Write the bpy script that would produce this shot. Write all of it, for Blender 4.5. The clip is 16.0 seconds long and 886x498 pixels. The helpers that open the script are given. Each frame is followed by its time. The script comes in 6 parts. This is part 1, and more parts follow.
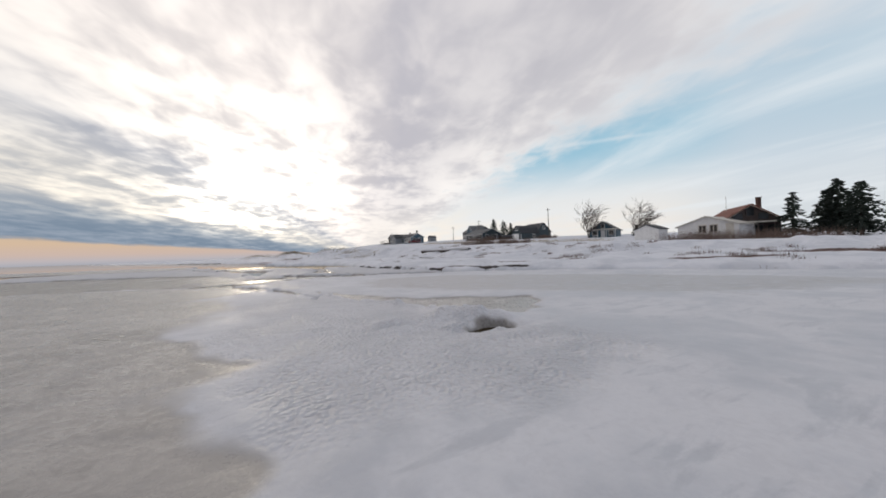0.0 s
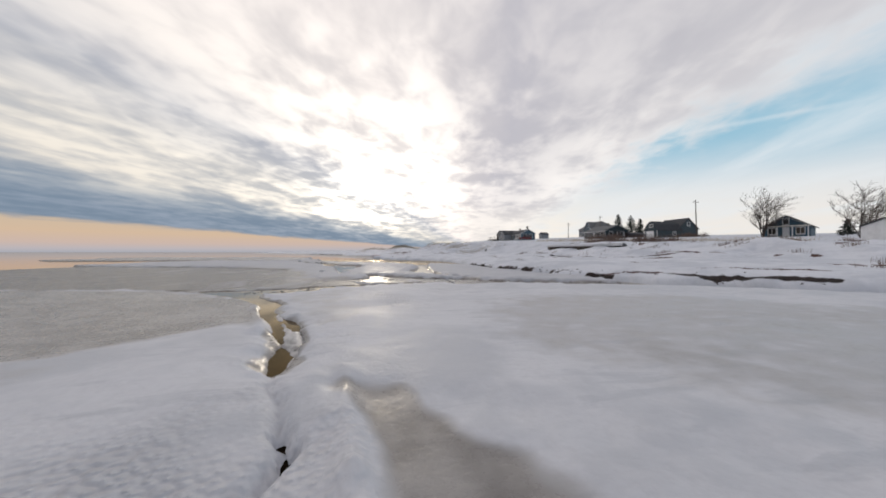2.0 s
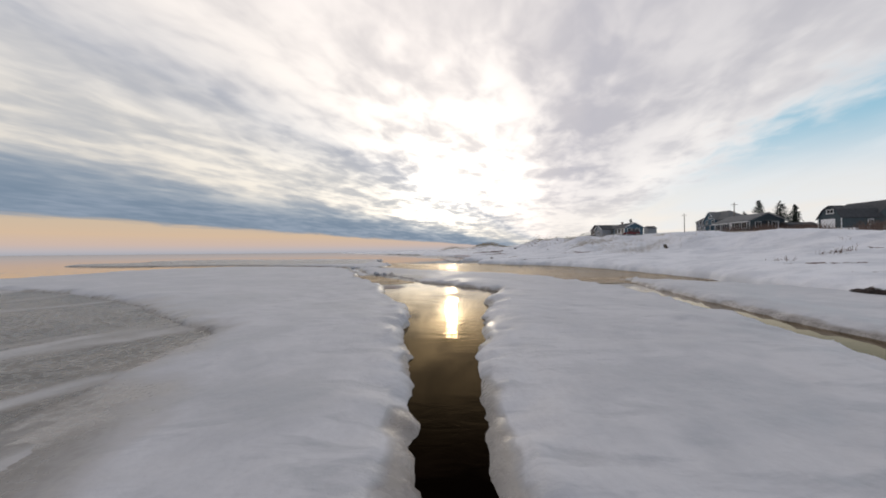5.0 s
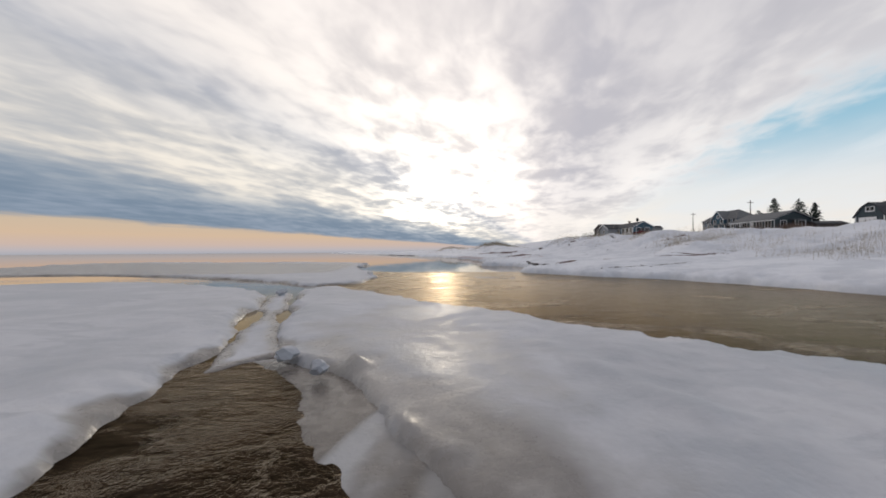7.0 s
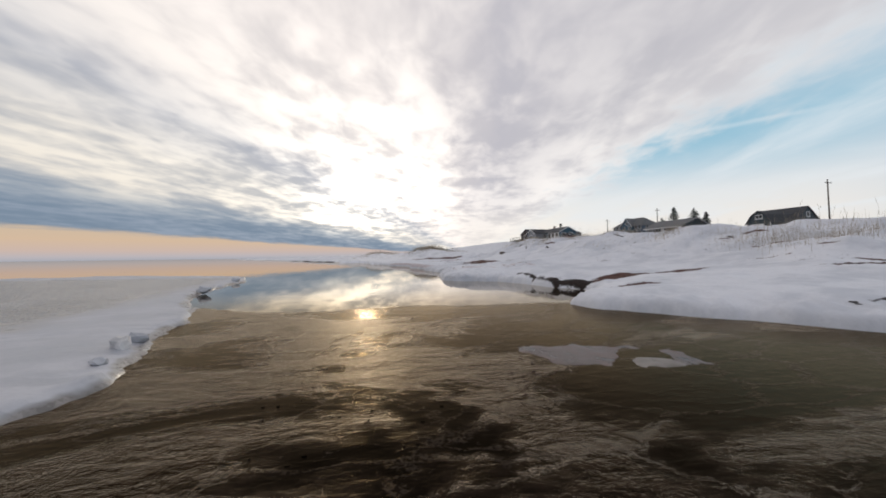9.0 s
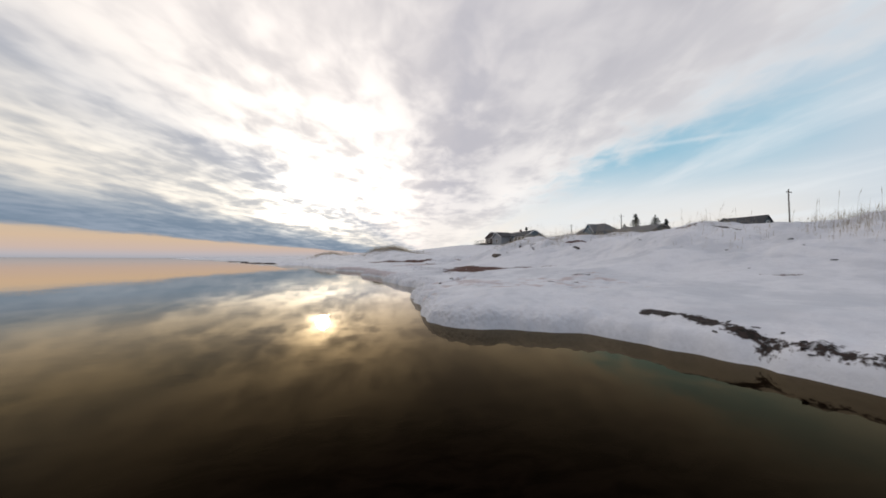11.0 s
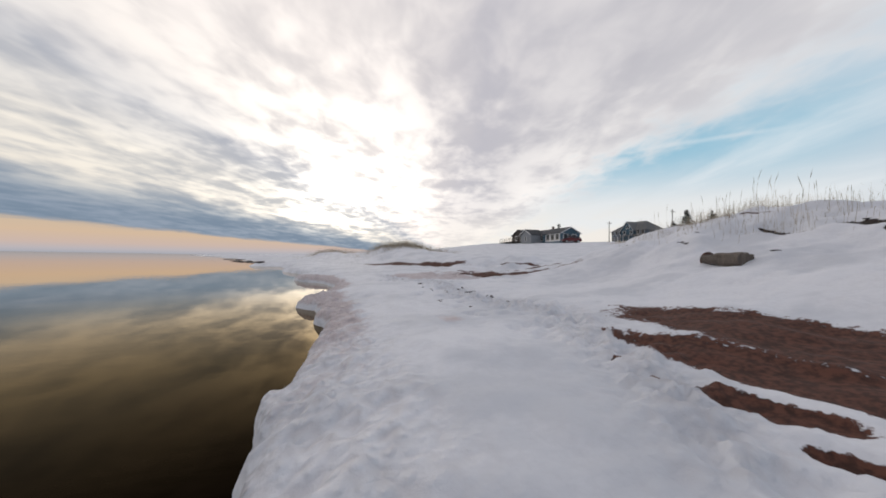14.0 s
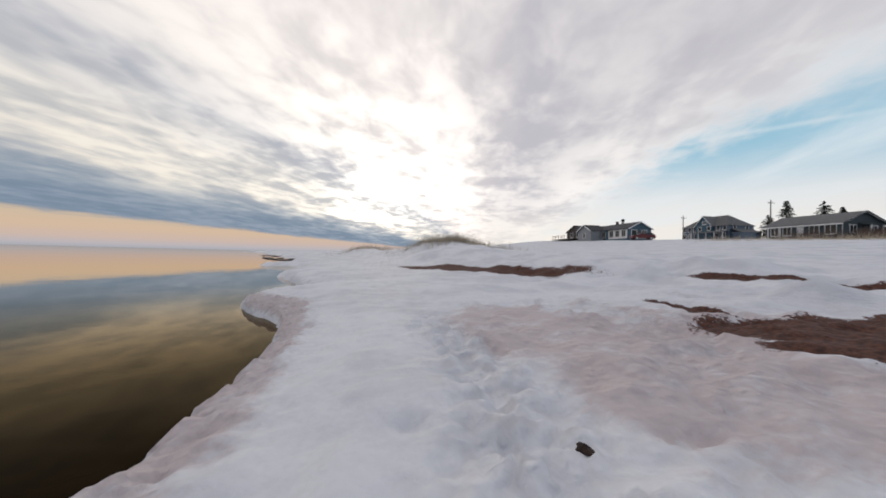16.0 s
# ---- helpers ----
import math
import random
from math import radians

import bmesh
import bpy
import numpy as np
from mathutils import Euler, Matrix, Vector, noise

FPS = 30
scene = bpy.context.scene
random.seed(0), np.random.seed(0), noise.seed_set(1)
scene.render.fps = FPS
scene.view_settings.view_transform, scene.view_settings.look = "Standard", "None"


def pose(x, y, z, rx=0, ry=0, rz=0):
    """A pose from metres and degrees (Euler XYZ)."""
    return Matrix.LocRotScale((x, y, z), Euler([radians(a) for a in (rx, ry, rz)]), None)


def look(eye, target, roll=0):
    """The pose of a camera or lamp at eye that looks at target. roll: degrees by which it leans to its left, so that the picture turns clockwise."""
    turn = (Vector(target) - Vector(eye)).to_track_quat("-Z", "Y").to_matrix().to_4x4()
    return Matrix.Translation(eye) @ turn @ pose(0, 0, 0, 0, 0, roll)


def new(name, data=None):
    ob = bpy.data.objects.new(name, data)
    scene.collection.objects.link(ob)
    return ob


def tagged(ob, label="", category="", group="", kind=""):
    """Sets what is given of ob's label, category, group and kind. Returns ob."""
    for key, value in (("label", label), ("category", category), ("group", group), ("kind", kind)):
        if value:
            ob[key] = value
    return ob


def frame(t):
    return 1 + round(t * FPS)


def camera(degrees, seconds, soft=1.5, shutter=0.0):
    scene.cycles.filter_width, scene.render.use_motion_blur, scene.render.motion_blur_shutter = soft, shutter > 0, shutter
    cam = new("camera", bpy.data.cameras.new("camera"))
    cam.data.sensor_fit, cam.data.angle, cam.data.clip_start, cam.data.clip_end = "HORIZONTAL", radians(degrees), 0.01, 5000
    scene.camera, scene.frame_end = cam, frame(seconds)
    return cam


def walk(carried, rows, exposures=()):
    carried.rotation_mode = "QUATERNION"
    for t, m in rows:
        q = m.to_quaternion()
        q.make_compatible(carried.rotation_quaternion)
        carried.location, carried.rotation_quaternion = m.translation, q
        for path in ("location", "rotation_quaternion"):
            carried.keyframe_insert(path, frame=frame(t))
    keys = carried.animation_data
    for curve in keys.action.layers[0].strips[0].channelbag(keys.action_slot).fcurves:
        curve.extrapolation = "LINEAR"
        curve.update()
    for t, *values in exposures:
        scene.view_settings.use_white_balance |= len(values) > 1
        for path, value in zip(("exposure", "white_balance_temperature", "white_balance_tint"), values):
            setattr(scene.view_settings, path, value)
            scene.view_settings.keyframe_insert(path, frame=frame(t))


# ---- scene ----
cam = camera(104.1, 16.0, 1.8)
PATH = [
    (0, (-1.311, 1.804, 0.843), (-0.345, 3.555, 0.869), -1.8),
    (0.5, (-0.781, 3.106, 0.825), (0.11, 4.896, 0.852), -0.2),
    (1, (-0.351, 4.48, 0.809), (0.392, 6.337, 0.836), 0.1),
    (1.5, (-0.085, 5.992, 0.797), (0.47, 7.914, 0.821), -0.1),
    (2, (0.067, 7.613, 0.767), (0.46, 9.574, 0.785), -0.0),
    (2.5, (0.045, 9.409, 0.759), (0.292, 11.394, 0.77), -0.1),
    (3, (-0.061, 11.332, 0.763), (0.065, 13.328, 0.775), -0.3),
    (3.5, (-0.332, 13.356, 0.77), (-0.294, 15.355, 0.782), -0.6),
    (4, (-0.594, 15.447, 0.779), (-0.609, 17.447, 0.792), -0.7),
    (6.5, (-2.053, 26.412, 0.816), (-2.095, 28.411, 0.832), -0.5),
    (7, (-2.406, 28.612, 0.829), (-2.396, 30.612, 0.845), -0.4),
    (7.5, (-2.703, 30.807, 0.832), (-2.614, 32.805, 0.857), -0.6),
    (8, (-2.863, 32.958, 0.847), (-2.654, 34.947, 0.877), -0.7),
    (8.5, (-2.915, 34.972, 0.854), (-2.58, 36.943, 0.89), -0.7),
    (9, (-2.748, 36.907, 0.858), (-2.307, 38.858, 0.9), -0.7),
    (9.5, (-2.393, 38.766, 0.875), (-1.873, 40.696, 0.92), -0.4),
    (12, (-0.685, 48.024, 0.871), (0.002, 49.901, 0.932), 0.3),
    (12.5, (-0.217, 49.842, 0.916), (0.457, 51.723, 0.978), 0.3),
    (13, (0.274, 51.668, 0.948), (0.925, 53.558, 1.003), 0.4),
    (13.5, (0.795, 53.509, 0.969), (1.409, 55.412, 1.025), 0.5),
    (14, (1.283, 55.348, 0.989), (1.843, 57.268, 1.04), 0.9),
    (14.5, (1.64, 57.23, 0.997), (2.136, 59.167, 1.047), 0.9),
    (15, (1.841, 59.17, 1.031), (2.277, 61.121, 1.073), 1.4),
    (15.5, (1.975, 61.161, 1.033), (2.354, 63.125, 1.073), 1.4),
    (16, (2.136, 63.124, 1.036), (2.46, 65.097, 1.07), 1.4),
]
walk(cam, [(t, look(eye, target, roll)) for t, eye, target, roll in PATH])

# ---- world, sun ----
SUN_AZ, SUN_EL = radians(0.3), radians(10.0)
SUN_DIR = Vector((math.sin(SUN_AZ) * math.cos(SUN_EL), math.cos(SUN_AZ) * math.cos(SUN_EL), math.sin(SUN_EL)))


class Nodes:
    """Short hand for building node trees."""

    def __init__(self, tree):
        self.t = tree
        tree.nodes.clear()

    def add(self, kind, ins=None, operation="", use_clamp=False, data_type="", blend_type="", attribute_name=""):
        n = self.t.nodes.new(kind)
        if operation:
            n.operation = operation
        if use_clamp:
            n.use_clamp = True
        if data_type:
            n.data_type = data_type
        if blend_type:
            n.blend_type = blend_type
        if attribute_name:
            n.attribute_name = attribute_name
        for k, v in (ins or {}).items():
            if isinstance(v, bpy.types.NodeSocket):
                self.t.links.new(v, n.inputs[k])
            else:
                n.inputs[k].default_value = v
        return n

    def math(self, op, a, b=0.0, c=0.0, clamp=False):
        n = self.add("ShaderNodeMath", {0: a, 1: b, 2: c}, operation=op, use_clamp=clamp)
        return n.outputs[0]

    def ramp(self, fac, stops, interp="LINEAR"):
        n = self.add("ShaderNodeValToRGB", {"Fac": fac})
        e = n.color_ramp
        e.interpolation = interp
        while len(e.elements) < len(stops):
            e.elements.new(0.5)
        for k, (p, c) in enumerate(stops):
            e.elements[k].position = p
            e.elements[k].color = (*c, 1) if len(c) == 3 else c
        return n.outputs[0]

    def rng(self, v, a, b, c=0.0, d=1.0, smooth=True):
        n = self.add("ShaderNodeMapRange", {"Value": v, "From Min": a, "From Max": b, "To Min": c, "To Max": d})
        n.interpolation_type = "SMOOTHSTEP" if smooth else "LINEAR"
        return n.outputs[0]

    def mix(self, f, a, b, blend="MIX"):
        n = self.add("ShaderNodeMix", {0: f, 6: a, 7: b}, data_type="RGBA", blend_type=blend)
        return n.outputs[2]

    def noise(self, vec, scale, detail=4.0, rough=0.5, dist=0.0):
        n = self.add("ShaderNodeTexNoise", {"Vector": vec, "Scale": scale, "Detail": detail, "Roughness": rough, "Distortion": dist})
        return n.outputs["Fac"]


def rgb(r, g, b):
    return (r, g, b, 1.0)


world = bpy.data.worlds.new("sky")
scene.world = world
world.use_nodes = True
N = Nodes(world.node_tree)
way = N.add("ShaderNodeTexCoord").outputs["Generated"]
sep = N.add("ShaderNodeSeparateXYZ", {0: way})
elev = sep.outputs[2]
# the clouds are a flat sheet in long rows that run a little landward of the shore:
# ACROSS counts over the rows, ALONG runs with them, both in heights of the sheet
ROW = radians(17.5)


def over_sheet(lift, least):
    z = N.math("MAXIMUM", N.math("ADD", elev, lift), least)
    u, v = N.math("DIVIDE", sep.outputs[0], z), N.math("DIVIDE", sep.outputs[1], z)
    p = N.math("SUBTRACT", N.math("MULTIPLY", u, math.cos(ROW)), N.math("MULTIPLY", v, math.sin(ROW)))
    q = N.math("ADD", N.math("MULTIPLY", u, math.sin(ROW)), N.math("MULTIPLY", v, math.cos(ROW)))
    return u, v, p, q


U, V, ACROSS, ALONG = over_sheet(0.0, 0.012)
_, _, p_soft, q_soft = over_sheet(0.085, 0.085)


def rows(stretch, seed, scale, detail, rough, dist):
    vec = N.add("ShaderNodeCombineXYZ", {0: p_soft, 1: N.math("MULTIPLY", q_soft, stretch), 2: seed}).outputs[0]
    return N.noise(vec, scale, detail, rough, dist)


big = rows(0.45, 2.0, 0.8, 3.0, 0.5, 0.3)
mid = rows(0.55, 5.0, 2.3, 4.0, 0.52, 0.3)
rip = rows(0.62, 9.0, 6.0, 3.5, 0.52, 0.3)
clear = N.add("ShaderNodeTexSky")
clear.sky_type, clear.sun_disc, clear.sun_elevation, clear.sun_rotation = "NISHITA", False, SUN_EL, SUN_AZ
clear.dust_density, clear.ozone_density = 1.5, 2.0
clear_c = N.mix(1.0, clear.outputs[0], rgb(0.085, 0.085, 0.085), "MULTIPLY")
facing = N.add("ShaderNodeVectorMath", {0: way, 1: tuple(SUN_DIR)}, operation="DOT_PRODUCT").outputs["Value"]
face_up = N.math("MAXIMUM", facing, 0.0)
# clear sky: blue high, milky near the horizon, veiled by thin streaks and one old vapour trail
clear_look = N.mix(N.rng(elev, 0.06, 0.19), rgb(0.93, 0.885, 0.845), rgb(0.80, 0.84, 0.87))
clear_look = N.mix(N.rng(elev, 0.13, 0.27), clear_look, rgb(0.33, 0.58, 0.73))
hazy = N.math("MAXIMUM", N.rng(elev, 0.25, 0.40, 0.0, 0.9), N.math("MULTIPLY", N.rng(N.math("DIVIDE", U, N.math("MAXIMUM", V, 0.1)), 1.6, 3.0), 0.7))
clear_look = N.mix(hazy, clear_look, rgb(0.64, 0.72, 0.80))
clear_look = N.mix(0.12, clear_look, clear_c)
veil = rows(0.38, 14.0, 1.3, 5.0, 0.55, 0.4)
clear_look = N.mix(N.rng(veil, 0.42, 0.72, 0.0, 0.6), clear_look, rgb(0.80, 0.84, 0.87))
trail = N.math("ABSOLUTE", N.math("SUBTRACT", N.math("MULTIPLY_ADD", V, 0.82, U), N.math("MULTIPLY_ADD", mid, 0.14, 4.48)))
clear_look = N.mix(N.math("MULTIPLY", N.rng(trail, 0.14, 0.0, 0.0, 0.30), N.math("MULTIPLY", N.rng(U, 2.4, 2.7), N.rng(U, 3.3, 2.9))), clear_look, rgb(0.78, 0.83, 0.87))
# the sheet: shaded and lit colour of each row, mixed by the cloud's own pattern
wobble = N.math("MULTIPLY_ADD", N.math("SUBTRACT", big, 0.5), 0.9, N.math("MULTIPLY", N.math("SUBTRACT", mid, 0.5), 0.7))
wobble = N.math("MULTIPLY", wobble, N.math("MULTIPLY_ADD", N.math("ABSOLUTE", ACROSS), 0.22, 0.75))
p_w = N.math("ADD", ACROSS, wobble)
f_row = N.math("MULTIPLY_ADD", N.math("DIVIDE", p_w, N.math("ADD", N.math("ABSOLUTE", p_w), 2.0)), 0.5, 0.5)
shade = N.ramp(f_row, [(0.10, (0.20, 0.265, 0.35)), (0.128, (0.26, 0.32, 0.40)), (0.155, (0.50, 0.51, 0.53)), (0.20, (0.55, 0.55, 0.56)), (0.245, (0.43, 0.45, 0.51)), (0.30, (0.68, 0.645, 0.645)), (0.37, (0.78, 0.73, 0.72)), (0.44, (0.63, 0.60, 0.62)), (0.52, (0.52, 0.51, 0.56)), (0.64, (0.54, 0.53, 0.57)), (0.70, (0.62, 0.61, 0.64)), (0.735, (0.70, 0.72, 0.75))])
bright = N.ramp(f_row, [(0.10, (0.28, 0.34, 0.43)), (0.128, (0.39, 0.43, 0.48)), (0.155, (0.83, 0.77, 0.685)), (0.20, (0.90, 0.84, 0.755)), (0.245, (0.68, 0.67, 0.68)), (0.30, (0.93, 0.87, 0.83)), (0.37, (0.97, 0.90, 0.87)), (0.44, (0.84, 0.79, 0.78)), (0.52, (0.68, 0.65, 0.67)), (0.64, (0.69, 0.67, 0.69)), (0.70, (0.86, 0.83, 0.82)), (0.735, (0.89, 0.87, 0.86))])
pat = N.math("ADD", N.math("MULTIPLY", big, 0.30), N.math("ADD", N.math("MULTIPLY", mid, 0.43), N.math("MULTIPLY", rip, 0.27)))
cloud = N.mix(N.rng(pat, 0.39, 0.61), shade, bright)
cream = N.math("MULTIPLY", N.rng(elev, 0.17, 0.05), N.rng(ACROSS, -1.6, 0.2))
cloud = N.mix(N.math("MULTIPLY", cream, 0.7), cloud, rgb(0.93, 0.87, 0.81))
behind = N.rng(sep.outputs[1], 0.20, -0.50)
cloud = N.mix(behind, cloud, N.mix(0.85, cloud, rgb(0.30, 0.33, 0.40)))
# the sun behind the sheet: a broad glow, far brighter through the thin places
glow_w, glow_m, glow_n, glow_c = (N.math("POWER", face_up, k) for k in (9.0, 38.0, 150.0, 1500.0))
lit = N.math("ADD", N.math("MULTIPLY", glow_w, 0.19), N.math("ADD", N.math("MULTIPLY", glow_m, 0.28), N.math("ADD", N.math("MULTIPLY", glow_n, 1.0), N.math("MULTIPLY", glow_c, 5.0))))
lit = N.math("MULTIPLY", N.math("MULTIPLY", lit, N.rng(elev, 0.02, 0.16, 0.3, 1.0)), N.rng(pat, 0.42, 0.58, 0.15, 1.7))
lit_c = N.mix(1.0, rgb(1.0, 0.905, 0.75), N.add("ShaderNodeCombineColor", {0: lit, 1: lit, 2: lit}).outputs[0], "MULTIPLY")
cloud = N.mix(1.0, cloud, N.mix(N.rng(f_row, 0.15, 0.115, 0.0, 0.7), lit_c, rgb(0, 0, 0)), "ADD")
ragged = N.math("MULTIPLY_ADD", N.math("SUBTRACT", rip, 0.5), 1.5, N.math("ADD", ACROSS, N.math("MULTIPLY", N.math("SUBTRACT", mid, 0.5), 1.1)))
look_sky = N.mix(N.rng(ragged, 1.30, 2.25), cloud, clear_look)
# the open strip low over the sea, beyond the sheet's seaward edge
warm = N.ramp(N.math("MULTIPLY", elev, 10.0), [(0.0, (0.40, 0.41, 0.46)), (0.08, (0.50, 0.46, 0.48)), (0.20, (0.60, 0.47, 0.41)), (0.42, (0.66, 0.49, 0.35)), (0.80, (0.60, 0.49, 0.37))])
strip = N.math("ADD", ACROSS, N.math("MULTIPLY", N.math("SUBTRACT", mid, 0.5), 5.0))
look_sky = N.mix(N.rng(strip, -11.3, -13.8), look_sky, warm)
look_sky = N.mix(N.rng(elev, -0.002, -0.03), look_sky, rgb(0.25, 0.26, 0.28))
bg = N.add("ShaderNodeBackground", {"Color": look_sky, "Strength": 1.0})
N.add("ShaderNodeOutputWorld", {0: bg.outputs[0]})

sun = new("sun", bpy.data.lights.new("sun", "SUN"))
sun.data.energy, sun.data.angle, sun.data.color = 0.10, radians(1.8), (1.0, 0.86, 0.66)
sun.matrix_world = look(SUN_DIR * 100, (0, 0, 0))


# ---- materials ----
def material(name):
    m = bpy.data.materials.new(name)
    m.use_nodes = True
    n = Nodes(m.node_tree)
    return m, n


def finish(n, color, rough, bump=None, strength=0.3, dist=0.01, metallic=0.0, **more):
    ins = {"Base Color": color, "Roughness": rough, "Metallic": metallic}
    ins.update(more)
    b = n.add("ShaderNodeBsdfPrincipled", ins)
    if bump is not None:
        bp = n.add("ShaderNodeBump", {"Height": bump, "Strength": strength, "Distance": dist})
        n.t.links.new(bp.outputs[0], b.inputs["Normal"])
    n.add("ShaderNodeOutputMaterial", {0: b.outputs[0]})
    return b


def plain(name, color, rough=0.6, var=0.15, scale=3.0, bump=0.2, metallic=0.0, stretch=(1, 1, 1)):
    """A paint, wood or bark colour with grain and soft blotches."""
    m, n = material(name)
    pos = n.add("ShaderNodeTexCoord").outputs["Object"]
    pos = n.add("ShaderNodeMapping", {"Vector": pos, "Scale": stretch}).outputs[0]
    a, b = n.noise(pos, scale, 5, 0.6), n.noise(pos, scale * 9, 3, 0.6)
    f = n.math("ADD", n.math("MULTIPLY", a, 0.6), n.math("MULTIPLY", b, 0.4))
    rand = n.add("ShaderNodeObjectInfo").outputs["Random"]
    f = n.math("ADD", f, n.math("MULTIPLY", n.math("SUBTRACT", rand, 0.5), 0.15))
    dark = tuple(c * (1 - var * 1.6) for c in color)
    light = tuple(min(1, c * (1 + var)) for c in color)
    c = n.mix(n.rng(f, 0.3, 0.7), rgb(*dark), rgb(*light))
    finish(n, c, rough, b, bump, 0.01, metallic)
    return m


def snow_material(name, base=(0.80, 0.81, 0.85), ice=0.4, shore=True, wet_ice=((0.15, 0.135, 0.122), (0.30, 0.28, 0.262))):
    """Wind-packed snow over ice: soft white, with glazed grey patches. The mesh's own marks add bare red sand
    and sand-stained snow on the beach, and wet tan ice on the floes."""
    m, n = material(name)
    pos = n.add("ShaderNodeNewGeometry").outputs["Position"]
    a, b, c = n.noise(pos, 0.8, 4, 0.55, 0.3), n.noise(pos, 4.0, 4, 0.5, 0.2), n.noise(pos, 26.0, 3, 0.55, 0.0)
    fine = n.noise(pos, 120.0, 3, 0.6)
    glaze = n.rng(n.math("ADD", n.math("MULTIPLY", a, 0.7), n.math("MULTIPLY", b, 0.3)), 0.44, 0.60)
    col = n.mix(n.math("MULTIPLY", glaze, ice), rgb(*base), rgb(base[0] * 0.56, base[1] * 0.59, base[2] * 0.63))
    if not shore:
        scour = n.noise(n.add("ShaderNodeMapping", {"Vector": pos, "Rotation": (0.0, 0.0, 0.25), "Scale": (0.45, 1.7, 1.0)}).outputs[0], 3.2, 5, 0.6, 0.4)
        glaze = n.math("MAXIMUM", glaze, n.rng(scour, 0.50, 0.66, 0.0, 0.9))
        col = n.mix(n.math("MULTIPLY", glaze, ice), rgb(*base), rgb(base[0] * 0.56, base[1] * 0.59, base[2] * 0.63))
    crust = n.add("ShaderNodeAttribute", attribute_name="crust").outputs["Fac"]
    # dents: snow colour darkened where the bump dips, standing in for shade
    spots = n.rng(n.math("ADD", n.math("MULTIPLY", b, 0.55), n.math("MULTIPLY", c, 0.45)), 0.34, 0.56, 0.20, 0.0)
    col = n.mix(spots, col, rgb(base[0] * 0.62, base[1] * 0.62, base[2] * 0.64))
    rough = n.rng(glaze, 0.0, 1.0, 0.85, 0.66) if shore else n.rng(glaze, 0.0, 1.0, 0.70, 0.70 - 0.40 * ice)
    h = n.math("ADD", n.math("MULTIPLY", b, 0.9), n.math("ADD", n.math("MULTIPLY", c, 0.34), n.math("MULTIPLY", fine, 0.07)))
    if shore:
        pink = n.add("ShaderNodeAttribute", attribute_name="stain").outputs["Fac"]
        sand = n.add("ShaderNodeAttribute", attribute_name="sand").outputs["Fac"]
        rag = n.math("SUBTRACT", n.math("ADD", n.math("MULTIPLY", b, 0.65), n.math("MULTIPLY", c, 0.35)), 0.5)
        stain = n.rng(n.math("ADD", pink, n.math("MULTIPLY", rag, 1.8)), 0.45, 1.05)
        col = n.mix(n.math("MULTIPLY", stain, 0.70), col, rgb(0.47, 0.375, 0.37))
        h = n.math("MULTIPLY", h, n.math("MULTIPLY_ADD", crust, 0.7, 0.55))
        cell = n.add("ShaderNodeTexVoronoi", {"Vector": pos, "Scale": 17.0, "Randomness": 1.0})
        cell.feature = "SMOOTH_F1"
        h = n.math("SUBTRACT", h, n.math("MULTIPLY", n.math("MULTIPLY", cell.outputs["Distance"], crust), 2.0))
        # hollows between the crust lumps are painted darker, as shade
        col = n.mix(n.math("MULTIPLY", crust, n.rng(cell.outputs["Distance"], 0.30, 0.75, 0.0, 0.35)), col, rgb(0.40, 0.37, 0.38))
        s = n.rng(n.math("ADD", sand, n.math("MULTIPLY", n.math("ADD", rag, n.math("MULTIPLY", n.math("SUBTRACT", c, 0.5), 0.4)), 0.75)), 0.42, 0.52)
        soil = n.mix(n.rng(c, 0.35, 0.65), rgb(0.042, 0.017, 0.011), rgb(0.110, 0.042, 0.027))
        col = n.mix(s, col, soil)
        h = n.math("MULTIPLY", h, n.rng(s, 0.0, 1.0, 1.0, 0.35))
        # black weed; the same black is painted as shade in the dune-edge hollows
        weed_shade = n.add("ShaderNodeAttribute", attribute_name="weed_shade").outputs["Fac"]
        wd = n.rng(n.math("ADD", weed_shade, n.math("MULTIPLY", rag, 1.5)), 0.50, 0.66)
        col = n.mix(wd, col, n.mix(n.rng(c, 0.4, 0.6), rgb(0.010, 0.007, 0.006), rgb(0.035, 0.022, 0.018)))
        rough = n.mix(n.math("MAXIMUM", s, wd), rough, rgb(0.95, 0.95, 0.95))
        finish(n, col, rough, h, 0.8, 0.026)
    else:
        wet = n.add("ShaderNodeAttribute", attribute_name="wet").outputs["Fac"]
        w = n.rng(n.math("ADD", wet, n.math("MULTIPLY", n.math("SUBTRACT", b, 0.5), 0.5)), 0.30, 0.80)
        tan = n.mix(n.rng(n.math("ADD", n.math("MULTIPLY", a, 0.5), n.math("MULTIPLY", b, 0.5)), 0.41, 0.59), rgb(*wet_ice[0]), rgb(*wet_ice[1]))
        col = n.mix(n.math("MULTIPLY", w, 0.93), col, tan)
        rough = n.mix(w, rough, n.rng(c, 0.35, 0.7, 0.20, 0.45))
        h = n.math("MULTIPLY", h, n.rng(w, 0.0, 1.0, 0.8, 0.35))
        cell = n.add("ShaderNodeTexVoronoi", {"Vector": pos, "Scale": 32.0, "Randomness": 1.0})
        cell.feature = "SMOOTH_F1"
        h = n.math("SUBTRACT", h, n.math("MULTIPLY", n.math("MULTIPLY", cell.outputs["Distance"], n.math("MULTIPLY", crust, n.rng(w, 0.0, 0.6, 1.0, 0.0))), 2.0))
